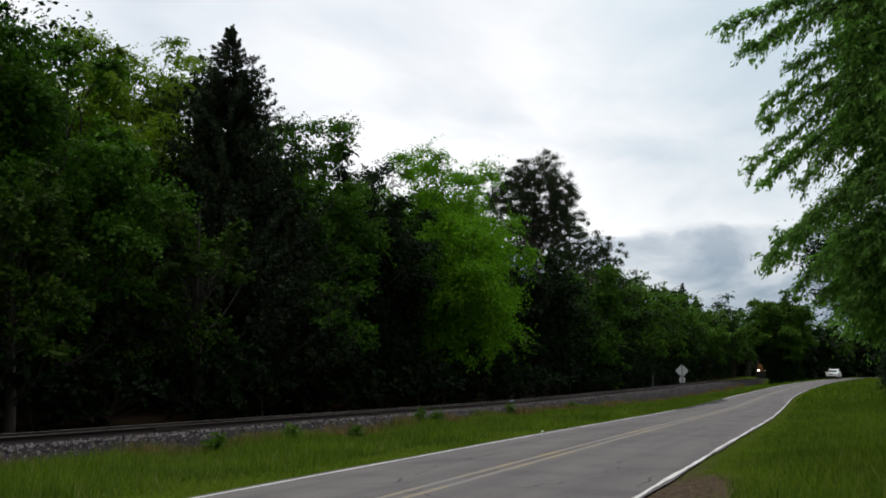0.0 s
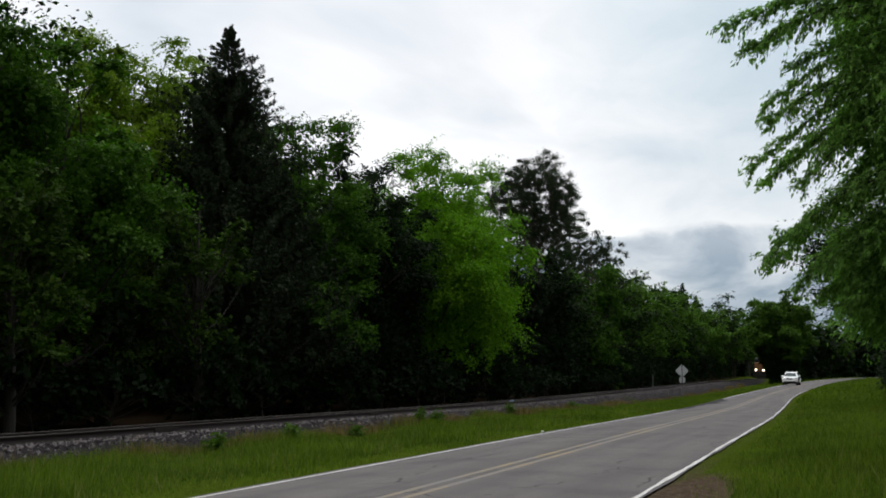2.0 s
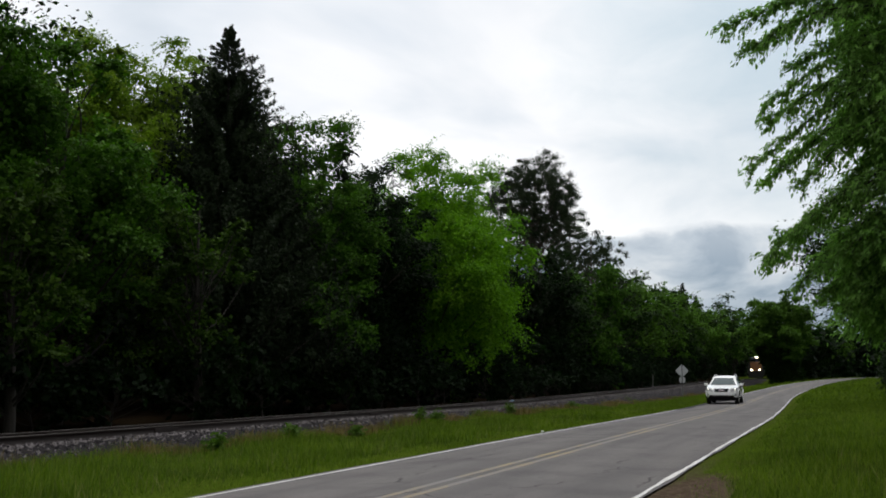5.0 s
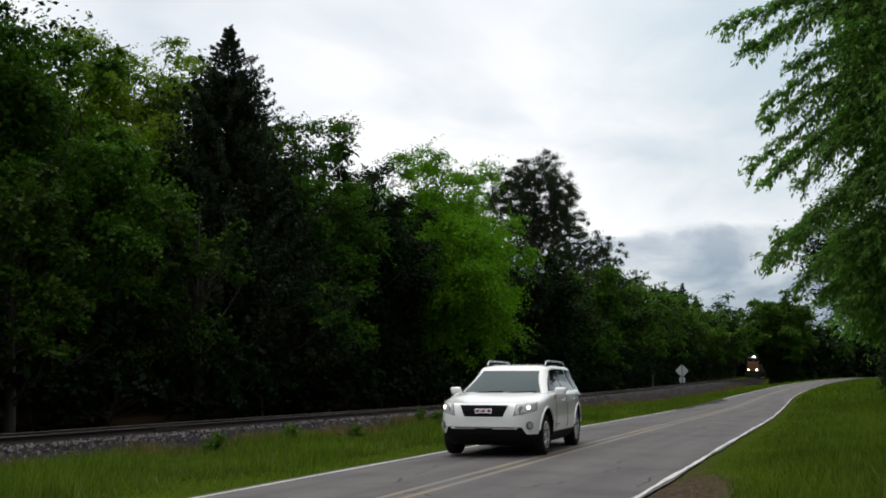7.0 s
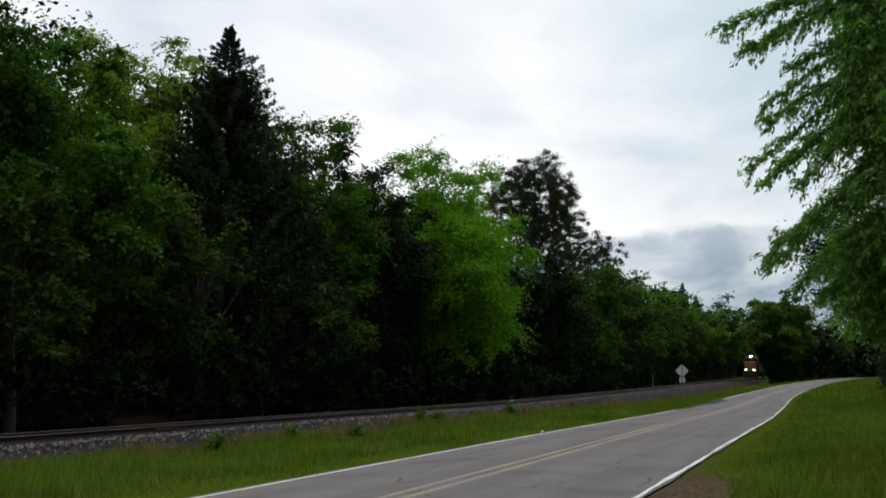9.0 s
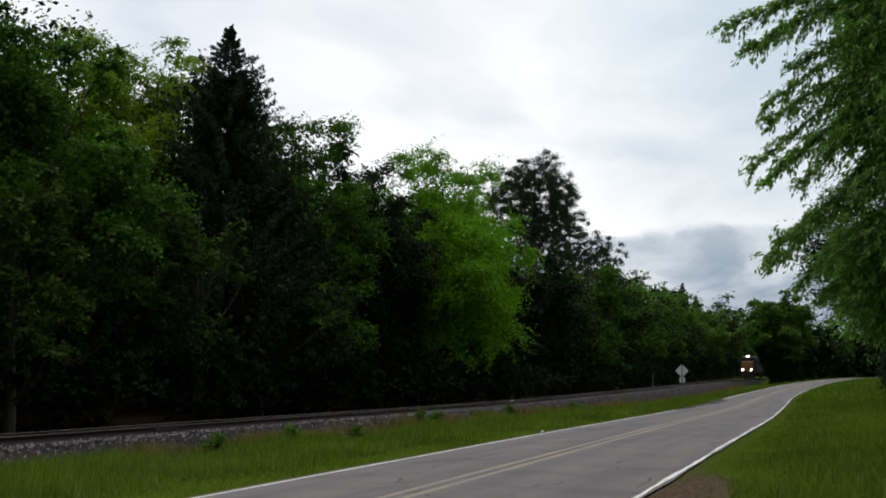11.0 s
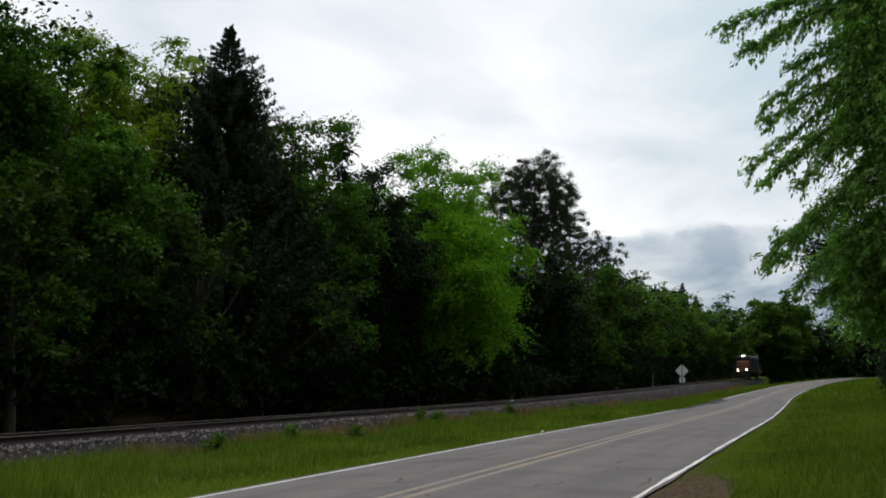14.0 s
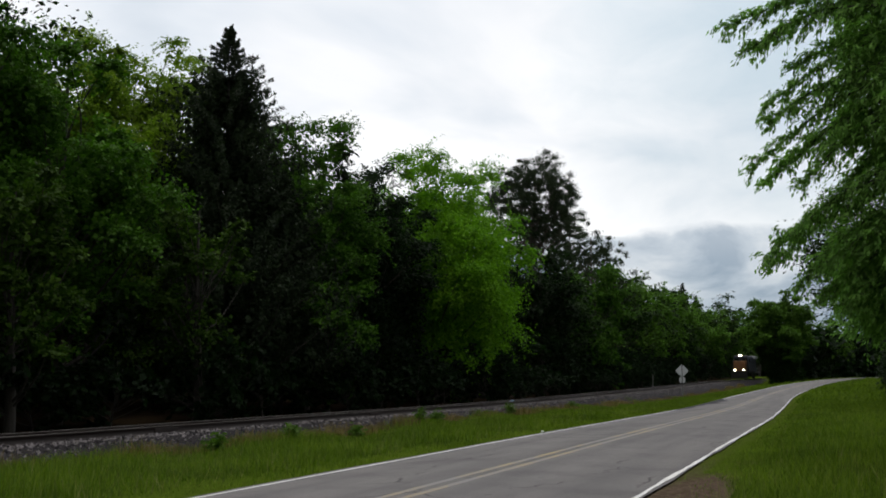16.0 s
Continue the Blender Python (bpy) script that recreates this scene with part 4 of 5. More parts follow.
def stones():
    """Loose crushed stone on the ballast's shoulders."""
    n = 30000
    y = 8 + 150 * RNG.random(n) ** 1.7
    o = RNG.uniform(0.95, 2.95, n) + RNG.random(n) * 1.2 * np.clip(bank_drop(y), 0, 1)
    x, nx, ny = np.interp(y, np.arange(0, 260), track_x(np.arange(0, 260))), 1, 0
    z = track_z(y) + np.interp(o, [0.9, 1.6, 2.6, 3.1, 4.4], [-0.185, -0.19, -0.5, -0.62, -1.2])
    s = RNG.uniform(0.022, 0.055, n)
    c = np.stack([x + o, y, z + s * 0.25], -1)
    base = np.array([[1, 0, 0], [-1, 0, 0], [0, 1, 0], [0, -1, 0], [0, 0, 1], [0, 0, -1.0]])
    v = base[None] * s[:, None, None] * RNG.uniform(0.55, 1.3, (n, 6, 1)) + RNG.normal(0, 0.25, (n, 6, 3)) * s[:, None, None]
    f = np.array([[0, 2, 4], [2, 1, 4], [1, 3, 4], [3, 0, 4], [2, 0, 5], [1, 2, 5], [3, 1, 5], [0, 3, 5]])
    ob = part("ballast_stones", mesh_of("ballast_stones", (c[:, None] + v).reshape(-1, 3), (f[None] + 6 * np.arange(n)[:, None, None]).reshape(-1, 3), M_BALLAST))
    return tagged(ob, "loose angular grey ballast stones on the track bed", "gravel", kind="stuff")


stones()
plant(make_tree(15.0, 3.9, M_BARK, M_LEAF_DEEP, 190, 170, 0.18, 0.1, ragged=0.15), -28.6, 66.0, 30, "deep green broadleaved tree standing deeper in the wood")



# ---- sign, posts, small things by the track ----
M_ALU = plain("weathered_sign_aluminium", (0.42, 0.43, 0.44), 0.5, 0.2, 0.12, 3)
M_STEEL_POST = plain("galvanised_post", (0.10, 0.10, 0.10), 0.6, 0.5, 0.2, 10)
M_PALE = plain("pale_painted_post", (0.10, 0.10, 0.092), 0.8, 0, 0.2, 8)
M_BLUE = plain("pale_blue_plastic", (0.25, 0.42, 0.60), 0.4, 0, 0.1, 8)
M_LITTER = plain("white_paper", (0.75, 0.75, 0.73), 0.8, 0, 0.08, 8)


def road_sign():
    thing = new("road_sign")
    part("post", box_bm(0.075, 0.05, 2.9, (0, 0.0, 1.0), 0.008), M_STEEL_POST, thing, "dark steel sign post")
    for name, w, h, z, turn in (("diamond_panel", 0.76, 0.76, 1.93, 45), ("lower_panel", 0.46, 0.46, 1.19, 0)):
        bm = bmesh.new()
        bmesh.ops.create_cube(bm, size=1, matrix=pose(0, 0.045, z, 0, turn, 0) @ Matrix.Diagonal((w, 0.006, h, 1)))
        vert = [e for e in bm.edges if abs((e.verts[0].co - e.verts[1].co).y) > 0.004]
        bmesh.ops.bevel(bm, geom=vert, offset=0.05, segments=4, affect="EDGES")
        panel = part(name, bm, M_ALU, thing, "bare grey aluminium back of a sign")
        for dz in (-0.12, 0.12):
            part("bolt", cyl_bm(0.018, 0.018, 0.03, pose(0, -0.03, z + dz, 90, 0, 0), 10), M_STEEL_POST, panel)
    x, y = -11.5, 84.0
    thing.matrix_world = pose(x, y, float(ground_z(x, y) + bank_drop(y)) - 0.1, 0, 0, 8)
    return tagged(thing, "diamond road sign with a bare grey back and small lower panel", "road sign")


road_sign()


def marker_post(x, y, h, label):
    thing = part("marker_post", box_bm(0.10, 0.10, h, (0, 0, h / 2 - 0.1), 0.015), M_PALE)
    thing.matrix_world = pose(x, y, float(ground_z(x, y)), 2, 1, 0)
    return tagged(thing, label, "post")


marker_post(-18.8, 114.0, 1.7, "pale weathered marker post beside the railway")
bm = box_bm(0.16, 0.10, 0.05, (0, 0, 0.025), 0.012)
tagged(part("plastic_scrap", bm, M_BLUE), "pale blue plastic scrap lying on the rail", "litter").matrix_world = pose(-14.97, 48.7, float(track_z(48.7)) + 0.003, 0, 0, 30)
bm = box_bm(0.06, 0.05, 0.04, (0, 0, 0.02), 0.012)
for v in bm.verts:
    v.co += Vector((random.uniform(-1, 1), random.uniform(-1, 1), 0.5)) * 0.008
tagged(part("paper_scrap", bm, M_LITTER), "crumpled white paper scrap at the road's edge", "litter").matrix_world = pose(-7.62, 27.6, float(ground_z(-7.62, 27.6)) + 0.03)


def weed(height, n):
    thing = new("weed")
    pieces, pts = [], []
    for k in range(7):
        a, r = RNG.uniform(0, 6.28), RNG.uniform(0.05, 0.3)
        tip = np.array([math.cos(a) * r, math.sin(a) * r, height * RNG.uniform(0.6, 1)])
        pieces.append(limb((0, 0, -0.05), tip, 0.012, 0.004, 0, 0.08))
        w = RNG.uniform(0.15, 1, (n, 1))
        pts.append(tip * w + RNG.normal(0, 0.07, (n, 3)))
    part("stem", mesh_of("stem", *join(pieces), M_WEED, True), None, thing)
    part("leaves", mesh_of("leaves", *leaf_quads(np.concatenate(pts), 0.11, 0.5, -0.1), M_WEED), None, thing)
    return thing


for x, y, h in [(-12.6, 22.5, 0.62), (-12.9, 31.6, 0.75), (-12.7, 32.6, 0.6), (-12.8, 41.5, 0.7), (-12.4, 25.5, 0.5), (-12.7, 52.0, 0.55), (-12.5, 19.0, 0.45)]:
    plant(weed(h * 0.75, 60), x, y, 0, "tall bright green leafy weed at the ballast's foot", "weed", "weeds by the track")

# ---- the car: x forward, y to its left, origin on the ground between the axles ----
M_PAINT = plain("white_car_paint", (0.90, 0.90, 0.895), 0.16, 0, 0.02, 2, coat=1.0)
M_TRIM = plain("black_plastic_trim", (0.005, 0.005, 0.006), 0.75, 0, 0.2, 12)
M_CHROME = plain("bright_chrome", (0.75, 0.75, 0.76), 0.12, 1.0, 0.05, 10)
M_RIM = plain("silver_alloy", (0.55, 0.55, 0.56), 0.28, 0.9, 0.08, 10)
M_TYRE = plain("tyre_rubber", (0.011, 0.011, 0.011), 0.85, 0, 0.25, 20)
M_BADGE = plain("dark_red_badge", (0.17, 0.02, 0.028), 0.35, 0.2, 0.08, 10)
M_LENS = plain("clear_lamp_lens", (0.62, 0.63, 0.64), 0.14, 0.25, 0.15, 14, coat=1.0)
M_RED_LENS = plain("red_lamp_lens", (0.35, 0.02, 0.02), 0.15, 0, 0.1, 14, coat=1.0)
M_BEAM = glow("lit_headlamp", (1.0, 0.92, 0.78), 2.6)
for m in (M_TRIM, M_TYRE):
    m.node_tree.nodes["Principled BSDF"].inputs["Specular IOR Level"].default_value = 0.15
M_SEAM = plain("panel_gap", (0.14, 0.14, 0.14), 0.9, 0, 0.1, 10)


def car_glass(name, gloss):
    m, t, b = material(name)
    b.inputs["Base Color"].default_value = (0.008, 0.011, 0.012, 1)
    b.inputs["Roughness"].default_value = 0.03
    b.inputs["IOR"].default_value = 1.5
    b.inputs["Specular IOR Level"].default_value = gloss
    b.inputs["Specular Tint"].default_value = (0.66, 0.94, 0.95, 1)
    return m


M_GLASS = car_glass("windscreen_glass", 0.85)
M_PRIVACY = car_glass("dark_tinted_glass", 0.25)
RINGS = np.array([(0.22, 2.26, -2.44, 0.82), (0.30, 2.38, -2.53, 0.91), (0.42, 2.455, -2.59, 0.965), (0.55, 2.485, -2.615, 0.985), (0.70, 2.49, -2.62, 0.99), (0.84, 2.475, -2.605, 0.985),
                  (0.94, 2.44, -2.585, 0.968), (1.01, 2.37, -2.565, 0.945), (1.055, 2.26, -2.54, 0.91)])
NB = 5.4


def rise(x):
    return np.interp(x, [-2.6, 0, 1.1, 1.9, 2.45], [0.125, 0.105, 0.085, 0.05, 0.0])


def ring_at(z):
    return [np.interp(z, RINGS[:, 0], RINGS[:, k]) for k in (1, 2, 3)]


def lift(x, z):
    hood = np.clip((np.asarray(x) - 1.1) / 1.0, 0, 1)
    return z + rise(x) * np.clip((z - 0.6) / 0.38, 0, 1) - 0.9 * hood * hood * (3 - 2 * hood) * np.maximum(0, z - 0.955)


def body_front(y, z, out=0.0, rear=False):
    """A point of the car's nose (or tail) at a height and distance from its middle."""
    xf, xr, w = ring_at(z)
    hl, xc = (xf - xr) / 2, (xf + xr) / 2
    xn = (1 - np.minimum(np.abs(y / w), 0.999) ** NB) ** (1 / NB)
    x = xc - xn * hl if rear else xc + xn * hl
    n = np.array([np.sign(x - xc) * xn ** (NB - 1) / hl, np.sign(y) * abs(y / w) ** (NB - 1) / w])
    n = n / (np.linalg.norm(n) + 1e-9)
    return np.array([x + n[0] * out, y + n[1] * out, lift(x, z)])


def body_side(x, z, sign, out=0.0):
    xf, xr, w = ring_at(z)
    hl, xc = (xf - xr) / 2, (xf + xr) / 2
    y = w * (1 - np.minimum(abs((x - xc) / hl), 0.999) ** NB) ** (1 / NB)
    return np.array([x, sign * (y + out), lift(x, z)])


def cabin_ring(v):
    bow = v + 0.16 * math.sin(math.pi * min(v, 1))
    return 1.25 + (0.38 - 1.25) * v, -2.50 + 0.28 * max(v, 0.0) ** 1.3, 0.925 + (0.69 - 0.925) * bow * 0.93, 1.12 + (1.645 - 1.12) * v


NC = 8.0


def cabin_front(s, v, out=0.0, rear=False):
    """A point of the windscreen's (or rear window's) face; s runs from -1 to 1 across."""
    xf, xr, w, z = cabin_ring(v)
    hl, xc = (xf - xr) / 2, (xf + xr) / 2
    xn = (1 - min(abs(s), 0.999) ** NC) ** (1 / NC)
    d = -1 if rear else 1
    return np.array([xc + d * (xn * hl + out * 0.6), s * w, z + out * 0.8])


def cabin_side(x, v, sign, out=0.0):
    xf, xr, w, z = cabin_ring(v)
    hl, xc = (xf - xr) / 2, (xf + xr) / 2
    y = w * (1 - min(abs((x - xc) / hl), 0.999) ** NC) ** (1 / NC)
    return np.array([x, sign * (y + out), z + out * 0.3])


def patch(name, fn, c00, c10, c11, c01, mat, parent, label="", nu=14, nv=8, thick=0.012):
    """A thin panel laid on a surface, between four corners given in the surface's own measures."""
    u, v = np.linspace(0, 1, nu), np.linspace(0, 1, nv)
    top = np.array([[fn(*(np.array(c00) * (1 - a) * (1 - b) + np.array(c10) * a * (1 - b) + np.array(c11) * a * b + np.array(c01) * (1 - a) * b), 0.006) for b in v] for a in u])
    low = np.array([[fn(*(np.array(c00) * (1 - a) * (1 - b) + np.array(c10) * a * (1 - b) + np.array(c11) * a * b + np.array(c01) * (1 - a) * b), 0.006 - thick) for b in v] for a in u])
    n = nu * nv
    f = grid_faces(nu, nv)
    rim = [(i * nv, (i + 1) * nv, n + (i + 1) * nv, n + i * nv) for i in range(nu - 1)] + [(i * nv + nv - 1, (i + 1) * nv + nv - 1, n + (i + 1) * nv + nv - 1, n + i * nv + nv - 1) for i in range(nu - 1)]
    rim += [(j, j + 1, n + j + 1, n + j) for j in range(nv - 1)] + [((nu - 1) * nv + j, (nu - 1) * nv + j + 1, n + (nu - 1) * nv + j + 1, n + (nu - 1) * nv + j) for j in range(nv - 1)]
    me = mesh_of(name, np.concatenate([top.reshape(-1, 3), low.reshape(-1, 3)]), np.concatenate([f, f + n, np.array(rim)]), mat)
    bm = bmesh.new()
    bm.from_mesh(me)
    bmesh.ops.recalc_face_normals(bm, faces=bm.faces[:])
    for f in bm.faces:
        f.smooth = True
    for e in bm.edges:
        e.smooth = e.calc_face_angle(0) < 0.7
    bm.to_mesh(me)
    bm.free()
    return part(name, me, mat, parent, label)


def ring_loop(xf, xr, w, z, power, n=88):
    a = np.linspace(0, 2 * np.pi, n, endpoint=False)
    hl, xc = (xf - xr) / 2, (xf + xr) / 2
    x = xc + hl * np.sign(np.cos(a)) * np.abs(np.cos(a)) ** (2 / power)
    y = w * np.sign(np.sin(a)) * np.abs(np.sin(a)) ** (2 / power)
    return np.stack([x, y, z + 0 * a], -1)


def closed_loft(name, loops, mats):
    """A closed body through a stack of loops."""
    bm = bmesh.new()
    vs = [[bm.verts.new(p) for p in loop] for loop in loops]
    n = len(vs[0])
    for a, b in zip(vs, vs[1:]):
        for i in range(n):
            bm.faces.new((a[i], a[(i + 1) % n], b[(i + 1) % n], b[i]))
    bm.faces.new(list(reversed(vs[0])))
    bm.faces.new(vs[-1])
    for f in bm.faces:
        f.smooth = True
    me = bpy.data.meshes.new(name)
    bm.normal_update()
    bm.to_mesh(me)
    bm.free()
    for m in mats:
        me.materials.append(m)
    return me


def car_body_mesh():
    """The body shell with its wheel arches cut out; the lowest band is black plastic."""
    loops = []
    for z in (0.22, 0.26, 0.30, 0.36, 0.42, 0.425, 0.5, 0.58, 0.66, 0.74, 0.82, 0.88, 0.93, 0.97, 1.01, 1.035, 1.055):
        l = ring_loop(*ring_at(z), z, NB)
        l[:, 2] = lift(l[:, 0], l[:, 2])
        loops.append(l)
    xf, xr, w = ring_at(1.055)
    for s in (0.95, 0.85, 0.68, 0.45, 0.2):
        xc = (xf + xr) / 2
        l = ring_loop(xc + (xf - xc) * s, xc + (xr - xc) * s, w * s, 1.055, NB)
        l[:, 2] = lift(l[:, 0], l[:, 2]) + 0.05 * (1 - s * s) ** 0.8
        loops.append(l)
    me = closed_loft("body", loops, [M_PAINT, M_TRIM])
    shell, cutters = new("shell", me), []
    for x in (1.51, -1.51):
        bm = cyl_bm(0.478, 0.478, 3.0, pose(x, 0, 0.40, 90, 0, 0), 40)
        cut_me = bpy.data.meshes.new("cutter")
        bm.to_mesh(cut_me)
        bm.free()
        cut = new("cutter", cut_me)
        mod = shell.modifiers.new("arch", "BOOLEAN")
        mod.operation, mod.object, mod.solver = "DIFFERENCE", cut, "EXACT"
        cutters.append(cut)
    out = bpy.data.meshes.new_from_object(shell.evaluated_get(bpy.context.evaluated_depsgraph_get()))
    for o in (shell, *cutters):
        bpy.data.objects.remove(o)
    out.materials.clear()
    out.materials.append(M_PAINT)
    out.materials.append(M_TRIM)
    for p in out.polygons:
        arch = min(math.hypot(p.center.x - 1.51, p.center.z - 0.40), math.hypot(p.center.x + 1.51, p.center.z - 0.40)) < 0.4788
        p.material_index = 1 if p.center.z < 0.424 or arch else 0
        p.use_smooth = not arch
    bm = bmesh.new()
    bm.from_mesh(out)
    for e in bm.edges:
        e.smooth = e.calc_face_angle(0) < 0.6
    bm.to_mesh(out)
    bm.free()
    return out


def wheel(parent, x, sign):
    hub = new("wheel")
    hub.parent = parent
    hub.location = (x, sign * 0.825, 0.388)
    prof = [(0.24, -0.10), (0.27, -0.118), (0.33, -0.125), (0.372, -0.105), (0.386, -0.07), (0.388, 0), (0.386, 0.07), (0.372, 0.105), (0.33, 0.125), (0.27, 0.118), (0.24, 0.10)]
    a = np.linspace(0, 2 * np.pi, 40, endpoint=False)
    v = np.array([[(r * math.cos(t), y, r * math.sin(t)) for r, y in prof] for t in a])
    part("tyre", mesh_of("tyre", v.reshape(-1, 3), grid_faces(40, len(prof), True), M_TYRE, True), None, hub)
    o = sign
    bm = bmesh.new()
    bmesh.ops.create_cone(bm, cap_ends=True, segments=40, radius1=0.236, radius2=0.236, depth=0.16, matrix=pose(0, 0, 0, 90, 0, 0))
    part("brake_disc", bm, M_TRIM, hub)
    lip = [(0.246, 0.06), (0.246, 0.118), (0.232, 0.122), (0.222, 0.105), (0.222, 0.06)]
    v = np.array([[(r * math.cos(t), o * y, r * math.sin(t)) for r, y in lip] for t in a])
    pieces = [(v.reshape(-1, 3), grid_faces(40, len(lip), True))]
    for k in range(6):
        for d in (-0.10, 0.10):
            t = k * math.pi / 3
            c, s = math.cos(t + d), math.sin(t + d)
            c2, s2 = math.cos(t + d * 0.9), math.sin(t + d * 0.9)
            p = np.array([(0.04 * math.cos(t), o * 0.105, 0.04 * math.sin(t)), (0.14 * c2, o * 0.112, 0.14 * s2), (0.228 * c, o * 0.105, 0.228 * s)])
            pieces.append(tube_arrays(p, [0.026, 0.02, 0.022], 6))
    pieces.append(tube_arrays(np.array([(0, o * 0.085, 0), (0, o * 0.118, 0), (0, o * 0.119, 0)]), [0.06, 0.055, 0.001], 16))
    part("rim", mesh_of("rim", *join(pieces), M_RIM, True), None, hub, "silver six-spoke alloy rim")
    return hub


def roof_sag(x, z):
    """The roof falls gently towards the windscreen and the tail."""
    high = np.clip((z - 1.12) / 0.6, 0, 1)
    return high * (0.05 * np.clip((-1.0 - x) / 1.4, 0, 1) ** 2 + 0.07 * np.clip((x + 0.5) / 0.9, 0, 1) ** 2 * np.clip((z - 1.12) / 0.5, 0, 1))


def build_car():
    car = new("car")
    body = part("body", car_body_mesh(), None, car, "white painted body with black lower cladding")
    loops = [ring_loop(*cabin_ring(v), NC, 80) for v in (-0.1, 0.0, 0.2, 0.4, 0.6, 0.8, 0.92, 1.0)]
    xf, xr, w, z = cabin_ring(1.0)
    xc = (xf + xr) / 2
    for s, up in ((0.96, 0.025), (0.88, 0.043), (0.7, 0.06), (0.4, 0.07), (0.1, 0.072)):
        l = ring_loop(xc + (xf - xc) * s, xc + (xr - xc) * s, w * s, z + up, NC, 80)
        loops.append(l)
    for l in loops:
        l[:, 2] -= roof_sag(l[:, 0], l[:, 2])
    part("roof", closed_loft("roof", loops, [M_PAINT]), None, car)

    def drop(p):
        p = p.copy()
        p[2] -= roof_sag(p[0], p[2])
        return p
    patch("windscreen", lambda s, v, o: drop(cabin_front(s, v, o + 0.010)), (-0.84, 0.03), (0.84, 0.03), (0.80, 0.95), (-0.80, 0.95), M_GLASS, car, "tinted windscreen", 48, 14)
    patch("rear_window", lambda s, v, o: drop(cabin_front(s, v, o, True)), (-0.84, 0.12), (0.84, 0.12), (0.80, 0.9), (-0.80, 0.9), M_GLASS, car, "dark rear window", 20, 8)
    for sg in (1, -1):
        side = lambda x, v, o, sg=sg: drop(cabin_side(x, v, sg, o + 0.008))
        flank = lambda x, z, o, sg=sg: body_side(x, z, sg, o)
        nose = lambda y, z, o, sg=sg: body_front(sg * y, z, o)
        tail = lambda y, z, o, sg=sg: body_front(sg * y, z, o, True)
        under = lambda x, v, o, sg=sg: drop(cabin_side(x, v, sg, o - 0.004))
        patch("window_surround", under, (0.93, 0.09), (-1.46, 0.09), (-1.16, 0.935), (0.14, 0.935), M_TRIM, car, "black window surround", 24, 8)
        patch("side_window", side, (0.86, 0.12), (-0.24, 0.12), (-0.34, 0.90), (0.16, 0.90), M_PRIVACY, car, "dark front door window")
        patch("side_window", side, (-0.30, 0.12), (-1.36, 0.12), (-1.10, 0.90), (-0.39, 0.90), M_PRIVACY, car, "dark rear door window")
        patch("side_window", side, (-1.60, 0.16), (-2.36, 0.20), (-2.06, 0.88), (-1.30, 0.90), M_PRIVACY, car, "dark rear quarter window")
        patch("window_trim", side, (0.95, 0.075), (-1.5, 0.075), (-1.5, 0.105), (0.95, 0.105), M_CHROME, car, "", 24, 2)
        patch("lamp_seam", lambda y, z, o, sg=sg: body_front(sg * y, z, o - 0.002), (0.54, 0.752), (0.893, 0.826), (0.884, 0.985), (0.59, 0.976), M_SEAM, car, "", 14, 8, 0.01)
        head = patch("headlight", nose, (0.555, 0.765), (0.885, 0.835), (0.875, 0.975), (0.60, 0.965), M_LENS, car, "lit headlight behind a clear lens", 14, 8, 0.02)
        p = body_front(sg * 0.78, 0.89, 0.012)
        q = body_front(sg * 0.78, 0.89, 1.0) - p
        aim = Vector(q).to_track_quat("Z", "Y").to_matrix().to_4x4()
        part("bulb", cyl_bm(0.038, 0.034, 0.02, Matrix.Translation(p) @ aim, 20), M_BEAM, head, "lit lamp")
        p = body_front(sg * 0.66, 0.875, 0.010)
        part("reflector", cyl_bm(0.06, 0.055, 0.02, Matrix.Translation(p) @ aim, 20), M_LENS, head)
        p = body_front(sg * 0.80, 0.585, 0.012)
        aim = Vector(body_front(sg * 0.80, 0.585, 1.0) - p).to_track_quat("Z", "Y").to_matrix().to_4x4()
        fog = part("fog_lamp", cyl_bm(0.075, 0.07, 0.03, Matrix.Translation(p) @ aim, 24), M_SEAM, car, "round unlit fog lamp with grey ring")
        part("lens", cyl_bm(0.055, 0.05, 0.036, Matrix.Translation(p) @ aim, 24), M_LENS, fog)
        patch("tail_light", tail, (0.62, 0.78), (0.93, 0.78), (0.90, 1.0), (0.66, 1.0), M_RED_LENS, car, "red and clear tail light", 10, 6)
        for x in (0.80, -0.30, -1.40):
            patch("door_seam", flank, (x + 0.0025, 0.44), (x - 0.0025, 0.44), (x - 0.0025, 1.04), (x + 0.0025, 1.04), M_SEAM, car, "", 2, 10, 0.006)
        patch("sill", flank, (1.02, 0.235), (-1.02, 0.235), (-1.02, 0.40), (1.02, 0.40), M_TRIM, car, "black plastic sill", 16, 4, 0.03)
        patch("door_strip", flank, (0.92, 0.445), (-1.0, 0.445), (-1.0, 0.475), (0.92, 0.475), M_PAINT, car, "", 16, 2, 0.02)
        patch("name_badge", flank, (0.86, 0.535), (0.50, 0.535), (0.50, 0.56), (0.86, 0.56), M_CHROME, car, "", 6, 2)
        for x in (-0.13, -1.20):
            c = body_side(x, 0.905, sg, 0.022)
            part("door_handle", box_bm(0.19, 0.035, 0.038, c, 0.012), M_CHROME, car, "chrome door handle")
